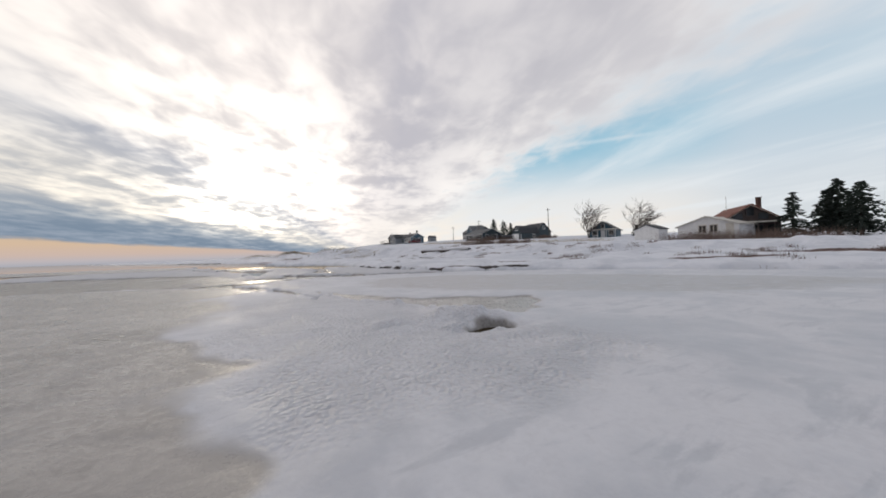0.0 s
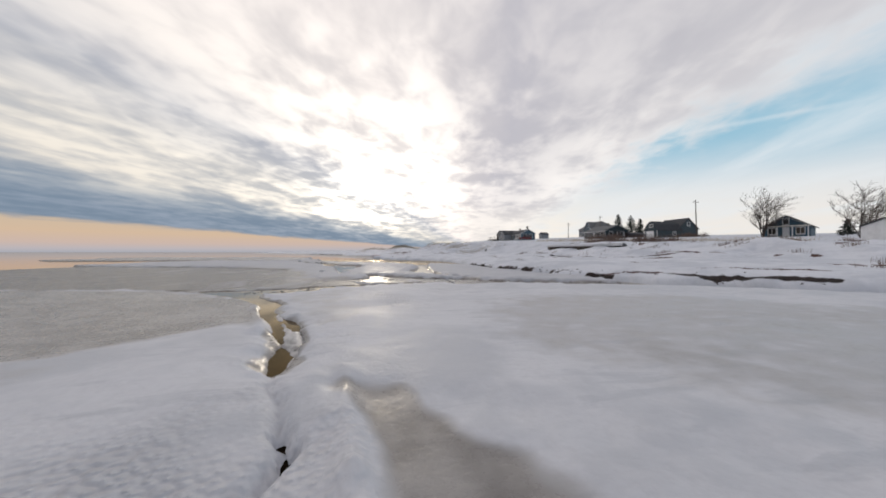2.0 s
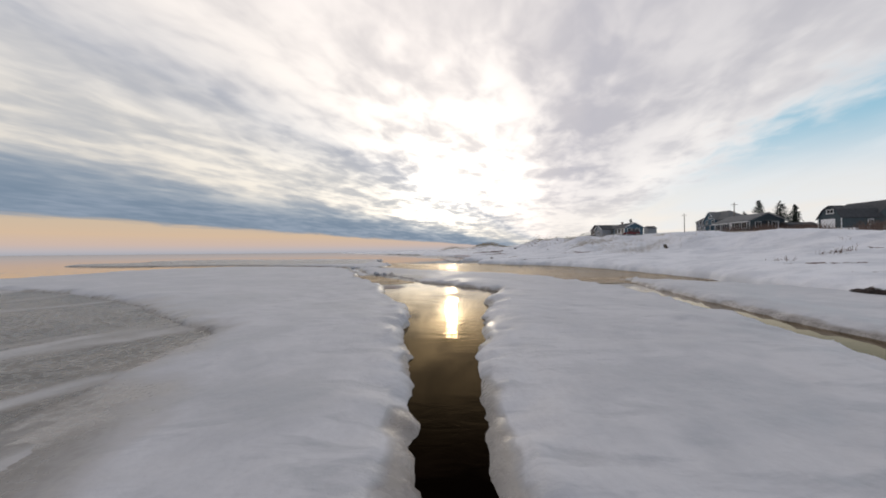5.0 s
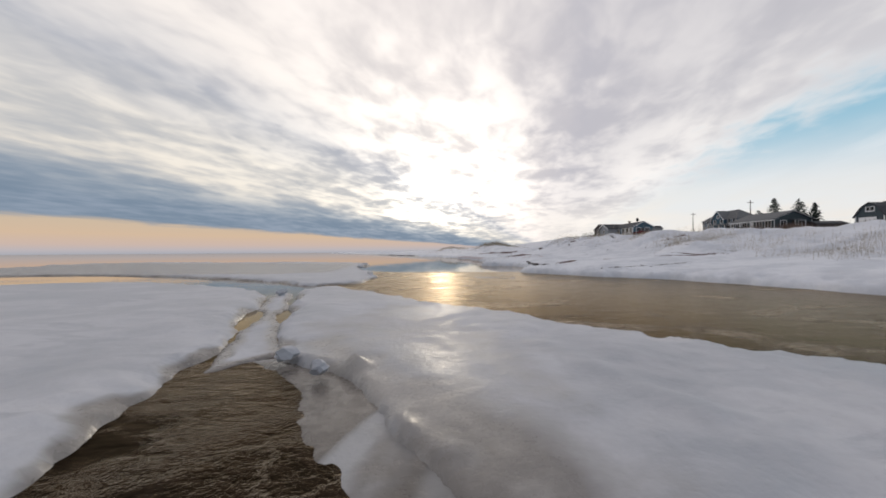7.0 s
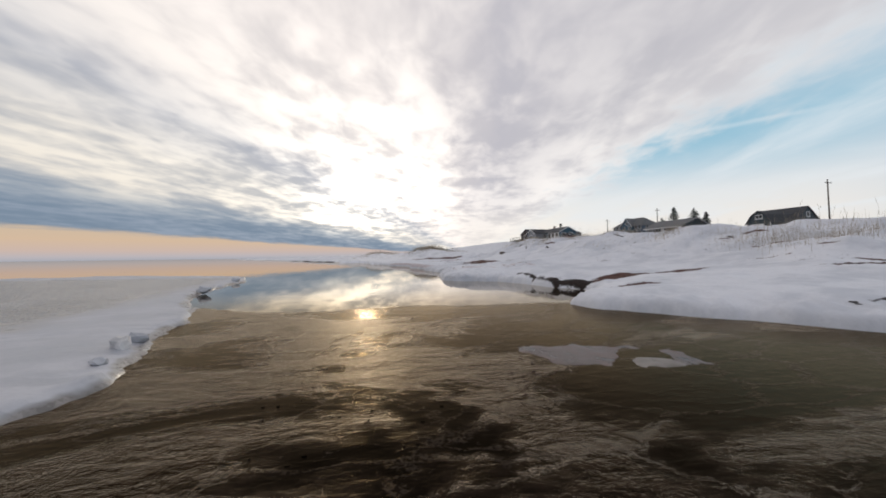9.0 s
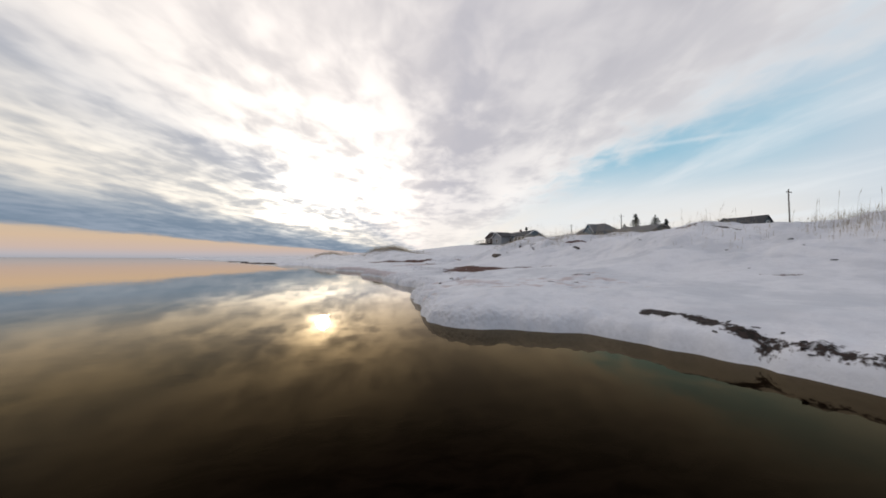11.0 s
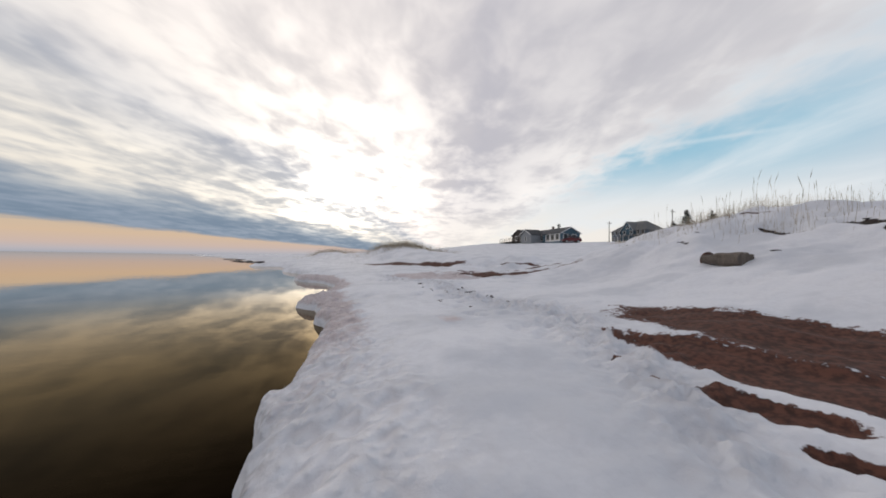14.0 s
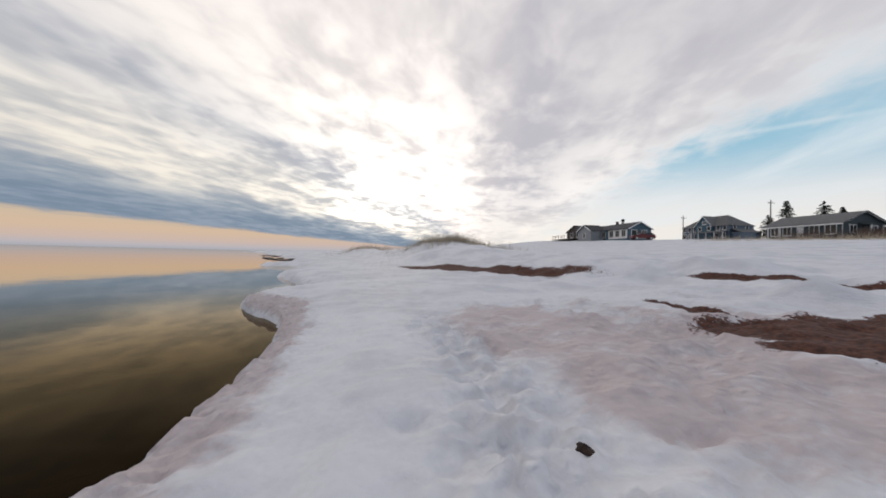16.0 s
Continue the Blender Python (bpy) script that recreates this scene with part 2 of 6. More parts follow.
        # painted shade between the pebbles of the crust, left out on wet ice
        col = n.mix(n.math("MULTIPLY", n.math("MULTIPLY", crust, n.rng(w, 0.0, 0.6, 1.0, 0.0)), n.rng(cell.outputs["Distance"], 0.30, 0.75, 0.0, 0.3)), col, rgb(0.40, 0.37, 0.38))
        finish(n, col, rough, h, 0.7, 0.026)
    return m


def thin_ice_material(name, tint, low=0.22, high=1.5, lift=0.10, rough=(0.26, 0.55)):
    m, n = material(name)
    pos = n.add("ShaderNodeNewGeometry").outputs["Position"]
    pos = n.add("ShaderNodeMapping", {"Vector": pos, "Rotation": (0.0, 0.0, 0.9), "Scale": (1.2, 0.75, 1.0)}).outputs[0]
    a, b, c = n.noise(pos, 1.1, 4, 0.55, 1.2), n.noise(pos, 6.0, 5, 0.65, 0.8), n.noise(pos, 34.0, 4, 0.6)
    f = n.math("ADD", n.math("MULTIPLY", a, 0.55), n.math("MULTIPLY", b, 0.45))
    dark = tuple(v * low for v in tint)
    light = tuple(min(1, v * high + lift) for v in tint)
    col = n.ramp(f, [(0.38, dark), (0.47, tint), (0.58, light)])
    h = n.math("ADD", n.math("MULTIPLY", b, 0.8), n.math("MULTIPLY", c, 0.3))
    finish(n, col, n.rng(f, 0.35, 0.65, *rough), h, 0.5, 0.025, **{"IOR": 1.31})
    return m


def water_material():
    """Still, peaty sea water: near black looking down, a golden brown mirror further out."""
    m, n = material("sea_water")
    pos = n.add("ShaderNodeNewGeometry").outputs["Position"]
    sp = n.add("ShaderNodeSeparateXYZ", {0: pos})
    stretched = n.add("ShaderNodeCombineXYZ", {0: n.math("MULTIPLY", sp.outputs[0], 0.5), 1: sp.outputs[1], 2: 0.0}).outputs[0]
    a = n.noise(stretched, 1.3, 3, 0.5, 0.3)
    b = n.noise(stretched, 8.0, 5, 0.6, 0.5)
    # calm, with cat's-paws; the leads between the floes carry more ripples
    lead = n.rng(sp.outputs[1], 47.0, 40.0, 0.35, 1.0)
    patch = n.math("MULTIPLY", n.rng(n.noise(stretched, 0.45, 3, 0.5, 0.6), 0.42, 0.60, 0.15, 1.0), lead)
    h = n.math("ADD", n.math("MULTIPLY", a, 0.30), n.math("MULTIPLY", n.math("MULTIPLY", b, patch), n.rng(sp.outputs[1], 46.0, 40.5, 0.35, 0.6)))
    bp = n.add("ShaderNodeBump", {"Height": n.math("MULTIPLY", h, n.rng(sp.outputs[1], 40.0, 48.0, 0.32, 0.26)), "Strength": 0.30, "Distance": 0.05}).outputs[0]
    silt = n.mix(n.rng(b, 0.35, 0.65), rgb(0.002, 0.0012, 0.0008), rgb(0.006, 0.0038, 0.0024))
    deep = n.add("ShaderNodeBsdfDiffuse", {"Color": silt}).outputs[0]
    fr = n.add("ShaderNodeFresnel", {"IOR": 1.33, "Normal": bp}).outputs[0]
    tint = n.ramp(fr, [(0.0, (1.0, 0.74, 0.42)), (0.22, (1.0, 0.77, 0.46)), (0.55, (0.90, 0.85, 0.78))])
    mirror = n.add("ShaderNodeBsdfGlossy", {"Color": tint, "Roughness": n.math("MULTIPLY_ADD", patch, 0.05, 0.002), "Normal": bp}).outputs[0]
    fac = n.math("POWER", n.rng(fr, 0.042, 0.62, 0.002, 0.97, smooth=False), 1.72)
    mixed = n.add("ShaderNodeMixShader", {0: fac, 1: deep, 2: mirror})
    n.add("ShaderNodeOutputMaterial", {0: mixed.outputs[0]})
    return m


def skim_ice_material():
    """A dark skin of new ice over the peaty water: brown, wind-crinkled, glossy, with black wet leads and pale frosted scraps."""
    m, n = material("skim_ice")
    pos = n.add("ShaderNodeNewGeometry").outputs["Position"]
    bent = n.add("ShaderNodeMapping", {"Vector": pos, "Rotation": (0.0, 0.0, 0.35), "Scale": (0.7, 1.25, 1.0)}).outputs[0]
    a, b, c = n.noise(bent, 0.7, 4, 0.6, 0.5), n.noise(bent, 13.0, 5, 0.66, 0.35), n.noise(pos, 60.0, 4, 0.6)
    # the skin is driest along the middle of the lead, blackest towards the beach
    inshore = n.rng(n.add("ShaderNodeSeparateXYZ", {0: pos}).outputs[0], -2.7, -0.7, -0.07, 0.08)
    dry = n.rng(n.math("ADD", a, inshore), 0.57, 0.45)
    col = n.mix(dry, rgb(0.004, 0.003, 0.002), n.mix(n.rng(b, 0.36, 0.64), rgb(0.008, 0.0056, 0.004), rgb(0.026, 0.018, 0.013)))
    frost = n.math("MULTIPLY", n.rng(b, 0.62, 0.72), n.rng(c, 0.48, 0.60))
    plates = n.add("ShaderNodeTexVoronoi", {"Vector": n.add("ShaderNodeVectorMath", {0: bent, 1: n.add("ShaderNodeCombineXYZ", {0: n.math("MULTIPLY", b, 0.35), 1: n.math("MULTIPLY", a, 1.2), 2: 0.0}).outputs[0]}, operation="ADD").outputs[0], "Scale": 1.5, "Randomness": 1.0})
    plates.feature = "DISTANCE_TO_EDGE"
    seam = n.math("MULTIPLY", n.rng(plates.outputs["Distance"], 0.035, 0.0), n.rng(c, 0.40, 0.56))
    frost = n.math("MAXIMUM", frost, n.math("MULTIPLY", seam, 0.45))
    col = n.mix(n.math("MULTIPLY", frost, 0.4), col, rgb(0.16, 0.125, 0.10))
    swell = n.noise(n.add("ShaderNodeMapping", {"Vector": pos, "Rotation": (0.0, 0.0, 0.15), "Scale": (0.45, 1.3, 1.0)}).outputs[0], 3.6, 4, 0.6, 0.4)
    h = n.math("ADD", n.math("ADD", n.math("MULTIPLY", seam, 0.2), n.math("MULTIPLY", swell, 1.3)), n.math("ADD", n.math("MULTIPLY", b, 0.8), n.math("MULTIPLY", n.math("MULTIPLY", c, dry), 0.38)))
    bp = n.add("ShaderNodeBump", {"Height": h, "Strength": n.rng(dry, 0.0, 1.0, 0.2, 0.75), "Distance": 0.022}).outputs[0]
    under = n.add("ShaderNodeBsdfDiffuse", {"Color": col}).outputs[0]
    fr = n.add("ShaderNodeFresnel", {"IOR": 1.31, "Normal": bp}).outputs[0]
    tint = n.ramp(fr, [(0.0, (1.0, 0.76, 0.48)), (0.25, (0.98, 0.74, 0.46)), (0.65, (0.94, 0.83, 0.68))])
    gloss = n.add("ShaderNodeBsdfGlossy", {"Color": tint, "Roughness": n.mix(dry, rgb(0.07, 0.07, 0.07), rgb(0.30, 0.30, 0.30)), "Normal": bp}).outputs[0]
    fac = n.math("POWER", n.rng(fr, 0.030, 0.70, 0.004, 0.85, smooth=False), n.rng(dry, 0.0, 1.0, 1.75, 1.58))
    mixed = n.add("ShaderNodeMixShader", {0: fac, 1: under, 2: gloss})
    n.add("ShaderNodeOutputMaterial", {0: mixed.outputs[0]})
    return m


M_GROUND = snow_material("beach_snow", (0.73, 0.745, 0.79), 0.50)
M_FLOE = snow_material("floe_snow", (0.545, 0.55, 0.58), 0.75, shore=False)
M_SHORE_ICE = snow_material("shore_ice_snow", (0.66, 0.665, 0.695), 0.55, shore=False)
M_SLUSH = snow_material("slush", (0.46, 0.455, 0.46), 0.6, False, ((0.028, 0.022, 0.017), (0.125, 0.107, 0.091)))
M_SKIM = skim_ice_material()
M_PINK = thin_ice_material("sandy_ice", (0.060, 0.040, 0.035), 0.2, 2.2, 0.01, (0.20, 0.45))
M_TAN = thin_ice_material("tan_ice", (0.155, 0.135, 0.118), 0.5, 1.45, 0.05)
M_DIM = thin_ice_material("dim_ice", (0.085, 0.078, 0.072), 0.3, 1.8, 0.02)
M_GREY = thin_ice_material("grey_ice", (0.42, 0.41, 0.41))
M_WATER = water_material()
M_ROOF = plain("dark_shingles", (0.045, 0.048, 0.055), 0.8, 0.3, 2.0, 0.4)
M_ROOF_RED = plain("rust_brown_shingles", (0.20, 0.085, 0.06), 0.85, 0.25, 2.0, 0.4)
M_ROOF_GREY = plain("weathered_shingles", (0.13, 0.135, 0.14), 0.85, 0.25, 2.0, 0.4)
M_TEAL = plain("teal_siding", (0.045, 0.105, 0.15), 0.6, 0.15, 1.5, 0.2)
M_SLATE = plain("slate_blue_siding", (0.085, 0.12, 0.165), 0.6, 0.15, 1.5, 0.2)
M_DKGREEN = plain("dark_green_siding", (0.035, 0.055, 0.065), 0.6, 0.15, 1.5, 0.2)
M_GREYWALL = plain("grey_siding", (0.22, 0.235, 0.25), 0.65, 0.15, 1.5, 0.2)
M_BROWN = plain("brown_siding", (0.06, 0.045, 0.042), 0.65, 0.2, 1.5, 0.2)
M_WHITE = plain("white_paint", (0.74, 0.74, 0.74), 0.55, 0.08, 2.0, 0.15)
M_CREAM = plain("cream_paint", (0.55, 0.52, 0.47), 0.6, 0.1, 2.0, 0.15)
M_WOOD = plain("weathered_wood", (0.14, 0.115, 0.095), 0.8, 0.3, 6.0, 0.4, stretch=(1, 1, 0.15))
M_BARK = plain("bark", (0.075, 0.060, 0.052), 0.9, 0.3, 8.0, 0.5)
M_NEEDLE = plain("spruce_needles", (0.022, 0.034, 0.026), 0.85, 0.35, 1.2, 0.2)
M_GRASS = plain("dry_grass", (0.46, 0.39, 0.29), 0.85, 0.3, 2.0, 0.1)
M_STALK = plain("dry_stalks", (0.42, 0.35, 0.26), 0.85, 0.3, 2.0, 0.1)
M_TWIG = plain("brown_twigs", (0.15, 0.105, 0.085), 0.9, 0.3, 2.0, 0.1)
M_ROCK = plain("dark_rock", (0.075, 0.065, 0.062), 0.85, 0.4, 6.0, 0.6)
M_CLOD = plain("frozen_sand", (0.050, 0.028, 0.022), 1.0, 0.4, 14.0, 0.9)
M_WEED = plain("sea_wrack", (0.030, 0.024, 0.022), 0.7, 0.4, 9.0, 0.8)
M_CHIMNEY = plain("dark_brick", (0.10, 0.05, 0.04), 0.85, 0.25, 7.0, 0.4)
M_CAR = plain("dark_red_car_paint", (0.11, 0.012, 0.016), 0.25, 0.05, 2.0, 0.0)
M_RUBBER = plain("tyre_rubber", (0.018, 0.018, 0.019), 0.8, 0.2, 12.0, 0.3)
M_STEEL = plain("steel", (0.45, 0.45, 0.46), 0.35, 0.1, 8.0, 0.1, metallic=1.0)
m_, n_ = material("window_glass")
finish(n_, rgb(0.03, 0.035, 0.04), 0.06)
M_GLASS = m_


# ---- building blocks ----
def link(name, bm, mat, parent=None, label="", smooth=False):
    me = bpy.data.meshes.new(name)
    bm.normal_update()
    bm.to_mesh(me)
    bm.free()
    me.materials.append(mat)
    if smooth:
        for p in me.polygons:
            p.use_smooth = True
    ob = new(name, me)
    if parent is not None:
        ob.parent = parent
    if label:
        ob["label"] = label
    return ob


def part(name, bm, mat, parent, label=""):
    return link(name, bm, mat, parent, label)


def thing(name, x, y, z, label, category, group="", rz=0.0, kind=""):
    e = new(name)
    e.empty_display_size = 0.2
    e.matrix_world = pose(x, y, z, 0, 0, rz)
    return tagged(e, label, category, group, kind)


def box(bm, x0, x1, y0, y1, z0, z1, bevel=0.0):
    r = bmesh.ops.create_cube(bm, size=1.0)
    for v in r["verts"]:
        v.co = Vector((x0 + (v.co.x + 0.5) * (x1 - x0), y0 + (v.co.y + 0.5) * (y1 - y0), z0 + (v.co.z + 0.5) * (z1 - z0)))
    if bevel:
        es = list({e for v in r["verts"] for e in v.link_edges})
        bmesh.ops.bevel(bm, geom=es, offset=bevel, segments=1, affect="EDGES")
    return bm


def slab(bm, corners, thick):
    """A plate: four or more corners of its top, thickened downwards along its normal."""
    c = [Vector(p) for p in corners]
    nrm = (c[1] - c[0]).cross(c[2] - c[0]).normalized()
    if nrm.z < 0:
        c.reverse()
        nrm = -nrm
    top = [bm.verts.new(p) for p in c]
    low = [bm.verts.new(p - nrm * thick) for p in c]
    bm.faces.new(top)
    bm.faces.new(low[::-1])
    for k in range(len(c)):
        q = (k + 1) % len(c)
        bm.faces.new((top[q], top[k], low[k], low[q]))
    return bm


def tube(bm, p, q, r0, r1, sides=6):
    p, q = Vector(p), Vector(q)
    d = (q - p).normalized()
    a = d.orthogonal().normalized()
    b = d.cross(a)
    rings = []
    for c, r in ((p, r0), (q, r1)):
        rings.append([bm.verts.new(c + (a * math.cos(k * math.tau / sides) + b * math.sin(k * math.tau / sides)) * r) for k in range(sides)])
    for k in range(sides):
        j = (k + 1) % sides
        bm.faces.new((rings[0][k], rings[0][j], rings[1][j], rings[1][k]))
    bm.faces.new(rings[0][::-1])
    bm.faces.new(rings[1])
    return bm


# ---- smooth random fields ----
def lattice(ix, iy, seed):
    h = (ix.astype(np.int64) * 374761393 + iy.astype(np.int64) * 668265263 + seed * 974634777) & 0x7FFFFFFF
    h = ((h ^ (h >> 13)) * 1274126177) & 0x7FFFFFFF
    h = (h ^ (h >> 16)) & 0xFFFF
    return h / 65535.0


def value_noise(x, y, seed=0):
    ix, iy = np.floor(x), np.floor(y)
    fx, fy = x - ix, y - iy
    fx, fy = fx * fx * (3 - 2 * fx), fy * fy * (3 - 2 * fy)
    a, b = lattice(ix, iy, seed), lattice(ix + 1, iy, seed)
    c, d = lattice(ix, iy + 1, seed), lattice(ix + 1, iy + 1, seed)
    return (a * (1 - fx) + b * fx) * (1 - fy) + (c * (1 - fx) + d * fx) * fy - 0.5


def fbm(x, y, scale, octaves=4, seed=0, gain=0.5):
    out, amp = np.zeros_like(x), 1.0
    for k in range(octaves):
        out += amp * value_noise(x * scale + 17.3 * k, y * scale - 9.1 * k, seed + k)
        scale, amp = scale * 2.03, amp * gain
    return out


def signed(x, y, poly):
    """Distance to the outline of a polygon, positive inside."""
    best = np.full(x.shape, 1e9)
    inside = np.zeros(x.shape, bool)
    for (ax, ay), (bx, by) in zip(poly, poly[1:] + poly[:1]):
        dx, dy = bx - ax, by - ay
        t = np.clip(((x - ax) * dx + (y - ay) * dy) / (dx * dx + dy * dy + 1e-12), 0, 1)
        best = np.minimum(best, (x - ax - t * dx) ** 2 + (y - ay - t * dy) ** 2)
        cross = (ay > y) != (by > y)
        inside ^= cross & (x < (bx - ax) * (y - ay) / (by - ay + 1e-12) + ax)
    return np.where(inside, 1, -1) * np.sqrt(best)


def grid_mesh(name, xs, ys, Z, keep=None, attrs=None):
    nx, ny = len(xs), len(ys)
    X, Y = np.meshgrid(xs, ys, indexing="ij")
    co = np.stack([X, Y, Z], -1).reshape(-1, 3).astype(np.float32)
    idx = np.arange(nx * ny).reshape(nx, ny)
    q = np.stack([idx[:-1, :-1], idx[1:, :-1], idx[1:, 1:], idx[:-1, 1:]], -1).reshape(-1, 4)
    if keep is not None:
        k = keep.reshape(nx, ny)
        q = q[(k[:-1, :-1] | k[1:, :-1] | k[1:, 1:] | k[:-1, 1:]).reshape(-1)]
        used = np.unique(q)
        remap = np.full(nx * ny, -1)
        remap[used] = np.arange(len(used))
        q, co = remap[q], co[used]
        attrs = {a: v.reshape(-1)[used] for a, v in (attrs or {}).items()}
    me = bpy.data.meshes.new(name)
    me.vertices.add(len(co))
    me.vertices.foreach_set("co", co.ravel())
    me.loops.add(q.size)
    me.loops.foreach_set("vertex_index", q.ravel().astype(np.int32))
    me.polygons.add(len(q))
    me.polygons.foreach_set("loop_start", (np.arange(len(q)) * 4).astype(np.int32))
    me.polygons.foreach_set("use_smooth", np.ones(len(q), bool))
    for a, v in (attrs or {}).items():
        layer = me.attributes.new(a, "FLOAT", "POINT")
        layer.data.foreach_set("value", np.ascontiguousarray(v, dtype=np.float32).ravel())
    me.update()
    me.validate()
    return me


def spread(lo, hi, step, far_lo, far_hi, grow=1.17):
    mid = list(np.arange(lo, hi, step))
    a, s, low = lo, step, []
    while a > far_lo:
        s *= grow
        a -= s
        low.append(a)
    a, s, high = mid[-1], step, []
    while a < far_hi:
        s *= grow
        a += s
        high.append(a)
    return np.array(low[::-1] + mid + high)


# ---- the shore: one sheet from the sea bed over the beach and dune to the fields behind ----
SHORE = [(40, -400), (26, -60), (18, -15), (14.5, 0), (11.5, 7), (8.6, 11.5), (6.6, 14.6), (5.6, 17.5), (5.2, 21), (5.0, 25), (5.6, 29), (5.7, 32), (5.2, 35.5), (4.0, 38.4), (2.4, 39.6), (1.5, 40.8), (0.85, 41.6), (0.65, 42.3), (1.5, 42.8), (2.5, 44.0), (1.9, 46.0), (1.5, 47.6), (0.55, 48.15), (0.16, 48.5), (-0.02, 48.85), (0.03, 49.3), (0.14, 49.9), (0.40, 51.0), (0.52, 51.5), (0.55, 51.95), (0.63, 52.2), (1.04, 52.7), (1.26, 53.9), (1.1, 55.2), (0.95, 56.5), (0.82, 57.4), (0.94, 58.4), (0.95, 59.2), (1.07, 60.1), (1.0, 60.8), (0.97, 61.4), (0.86, 62.0), (0.45, 62.4), (0.52, 62.75), (0.90, 63.6), (1.08, 64.8), (1.10, 65.8), (1.02, 67.0), (0.65, 68.3), (-0.5, 70.1), (-0.45, 71.2), (0.2, 72.2), (-0.6, 74.3), (-2.2, 78), (-2.4, 83), (-3.9, 88), (-6.5, 88.6), (-5.2, 91), (-9, 108), (-24, 150), (-60, 250), (-125, 420), (-128, 470), (-60, 480), (-40, 900), (-300, 3500)]
LAND = SHORE + [(3600, 3500), (3600, -400)]


def land_height(x, y):
    wob = fbm(x, y, 1.1, 3, 11) * 0.22 + fbm(x, y, 5.0, 2, 15) * 0.05
    d = signed(x, y, LAND) + wob * np.clip(1.2 - np.abs(x) / 60, 0, 1)
    crest = np.interp(y, [-60, 5, 15, 22, 30, 38, 45, 52, 57, 60, 62, 63, 64, 66, 70, 75, 82, 88, 100, 200], [0.9, 0.95, 1.1, 1.1, 1.35, 1.65, 1.75, 1.85, 1.95, 1.85, 1.6, 1.25, 1.0, 0.9, 0.95, 1.0, 1.4, 1.5, 1.2, 1.2])
    z = np.interp(d, [-3, -0.5, -0.10, -0.02, 0.03, 0.12, 0.35, 1.0, 2.5], [-0.9, -0.5, -0.25, -0.06, 0.10, 0.18, 0.25, 0.37, 0.46])
    bank = np.interp(d, [2.5, 4.0, 5.3, 6.7, 7.8, 9.5, 13, 20], [0, 0.12, 0.32, 0.72, 1.0, 0.98, 0.9, 0.95])
    z = z + bank * (crest - 0.46)
    field = 0.83 + 0.034 * np.clip(y, 0, 175) + 0.040 * np.clip(x - 56, 0, 60) - 0.008 * np.clip(y - 200, 0, 500)
    z = z + (np.maximum(field, 1.2) - z) * np.clip((x - 14) / 40, 0, 1) ** 1.2 * (d > 0) * np.clip((d - 7) / 8, 0, 1)
    near = np.clip(d / 1.5, 0, 1)
    z = z + near * (fbm(x, y, 0.45, 3, 21) * 0.10 + fbm(x, y, 1.7, 3, 31) * 0.026)
    pits = np.clip(value_noise(x * 2.6 + 0.7 * value_noise(x * 5, y * 5, 91), y * 2.6, 92) - 0.20, 0, 1) * np.clip(value_noise(x * 0.5, y * 0.5, 93) + 0.35, 0, 1)
    z = z - near * np.clip((9 - d) / 2, 0, 1) * pits * np.interp(y, [47, 49, 53, 56], [0.09, 0.20, 0.18, 0.09])
    crust = np.clip(value_noise(x * 0.45, y * 0.45, 97) * 2.5 + 0.35, 0, 1)
    z = z + np.clip(d / 0.4, 0, 1) * np.clip((9 - d) / 2, 0, 1) * crust * (fbm(x, y, 7.0, 2, 98) * 0.018)
    z = z + near * np.clip((9 - d) / 2, 0, 1) * fbm(x * 0.5 + y * 0.2, y * 1.2, 2.6, 3, 95) * 0.009
    # hummocky dune edge and blown drifts
    z = z + np.clip((d - 4) / 2, 0, 1) * np.clip((16 - d) / 4, 0, 1) * (fbm(x, y, 0.55, 3, 41) * 0.35 + fbm(x, y, 1.9, 3, 47) * 0.10)
    # brush-topped mound further along the shore
    z = z + 0.5 * np.exp(-(((x - 6.5) / 2.8) ** 2 + ((y - 87.0) / 2.5) ** 2))
    z = z + 0.35 * np.exp(-(((x - 1.0) / 4.0) ** 2 + ((y - 108.0) / 5.0) ** 2))
    z = z + np.clip(d / 0.3, 0, 1) * (fbm(x, y, 6.0, 3, 51) * 0.020)
    # knobbly frozen rim, and the lumpy slush line of an old tide
    z = z + np.clip(d / 0.06, 0, 1) * np.exp(-((d - 0.25) / 0.28) ** 2) * (fbm(x, y, 3.2, 3, 53) * 0.06 + fbm(x, y, 11.0, 2, 55) * 0.04)
    z = z + np.exp(-((x - 4.3) / 0.7) ** 2 - ((y - 65.8) / 1.6) ** 2) * fbm(x, y, 4.0, 3, 58) * 0.09
    return z, d


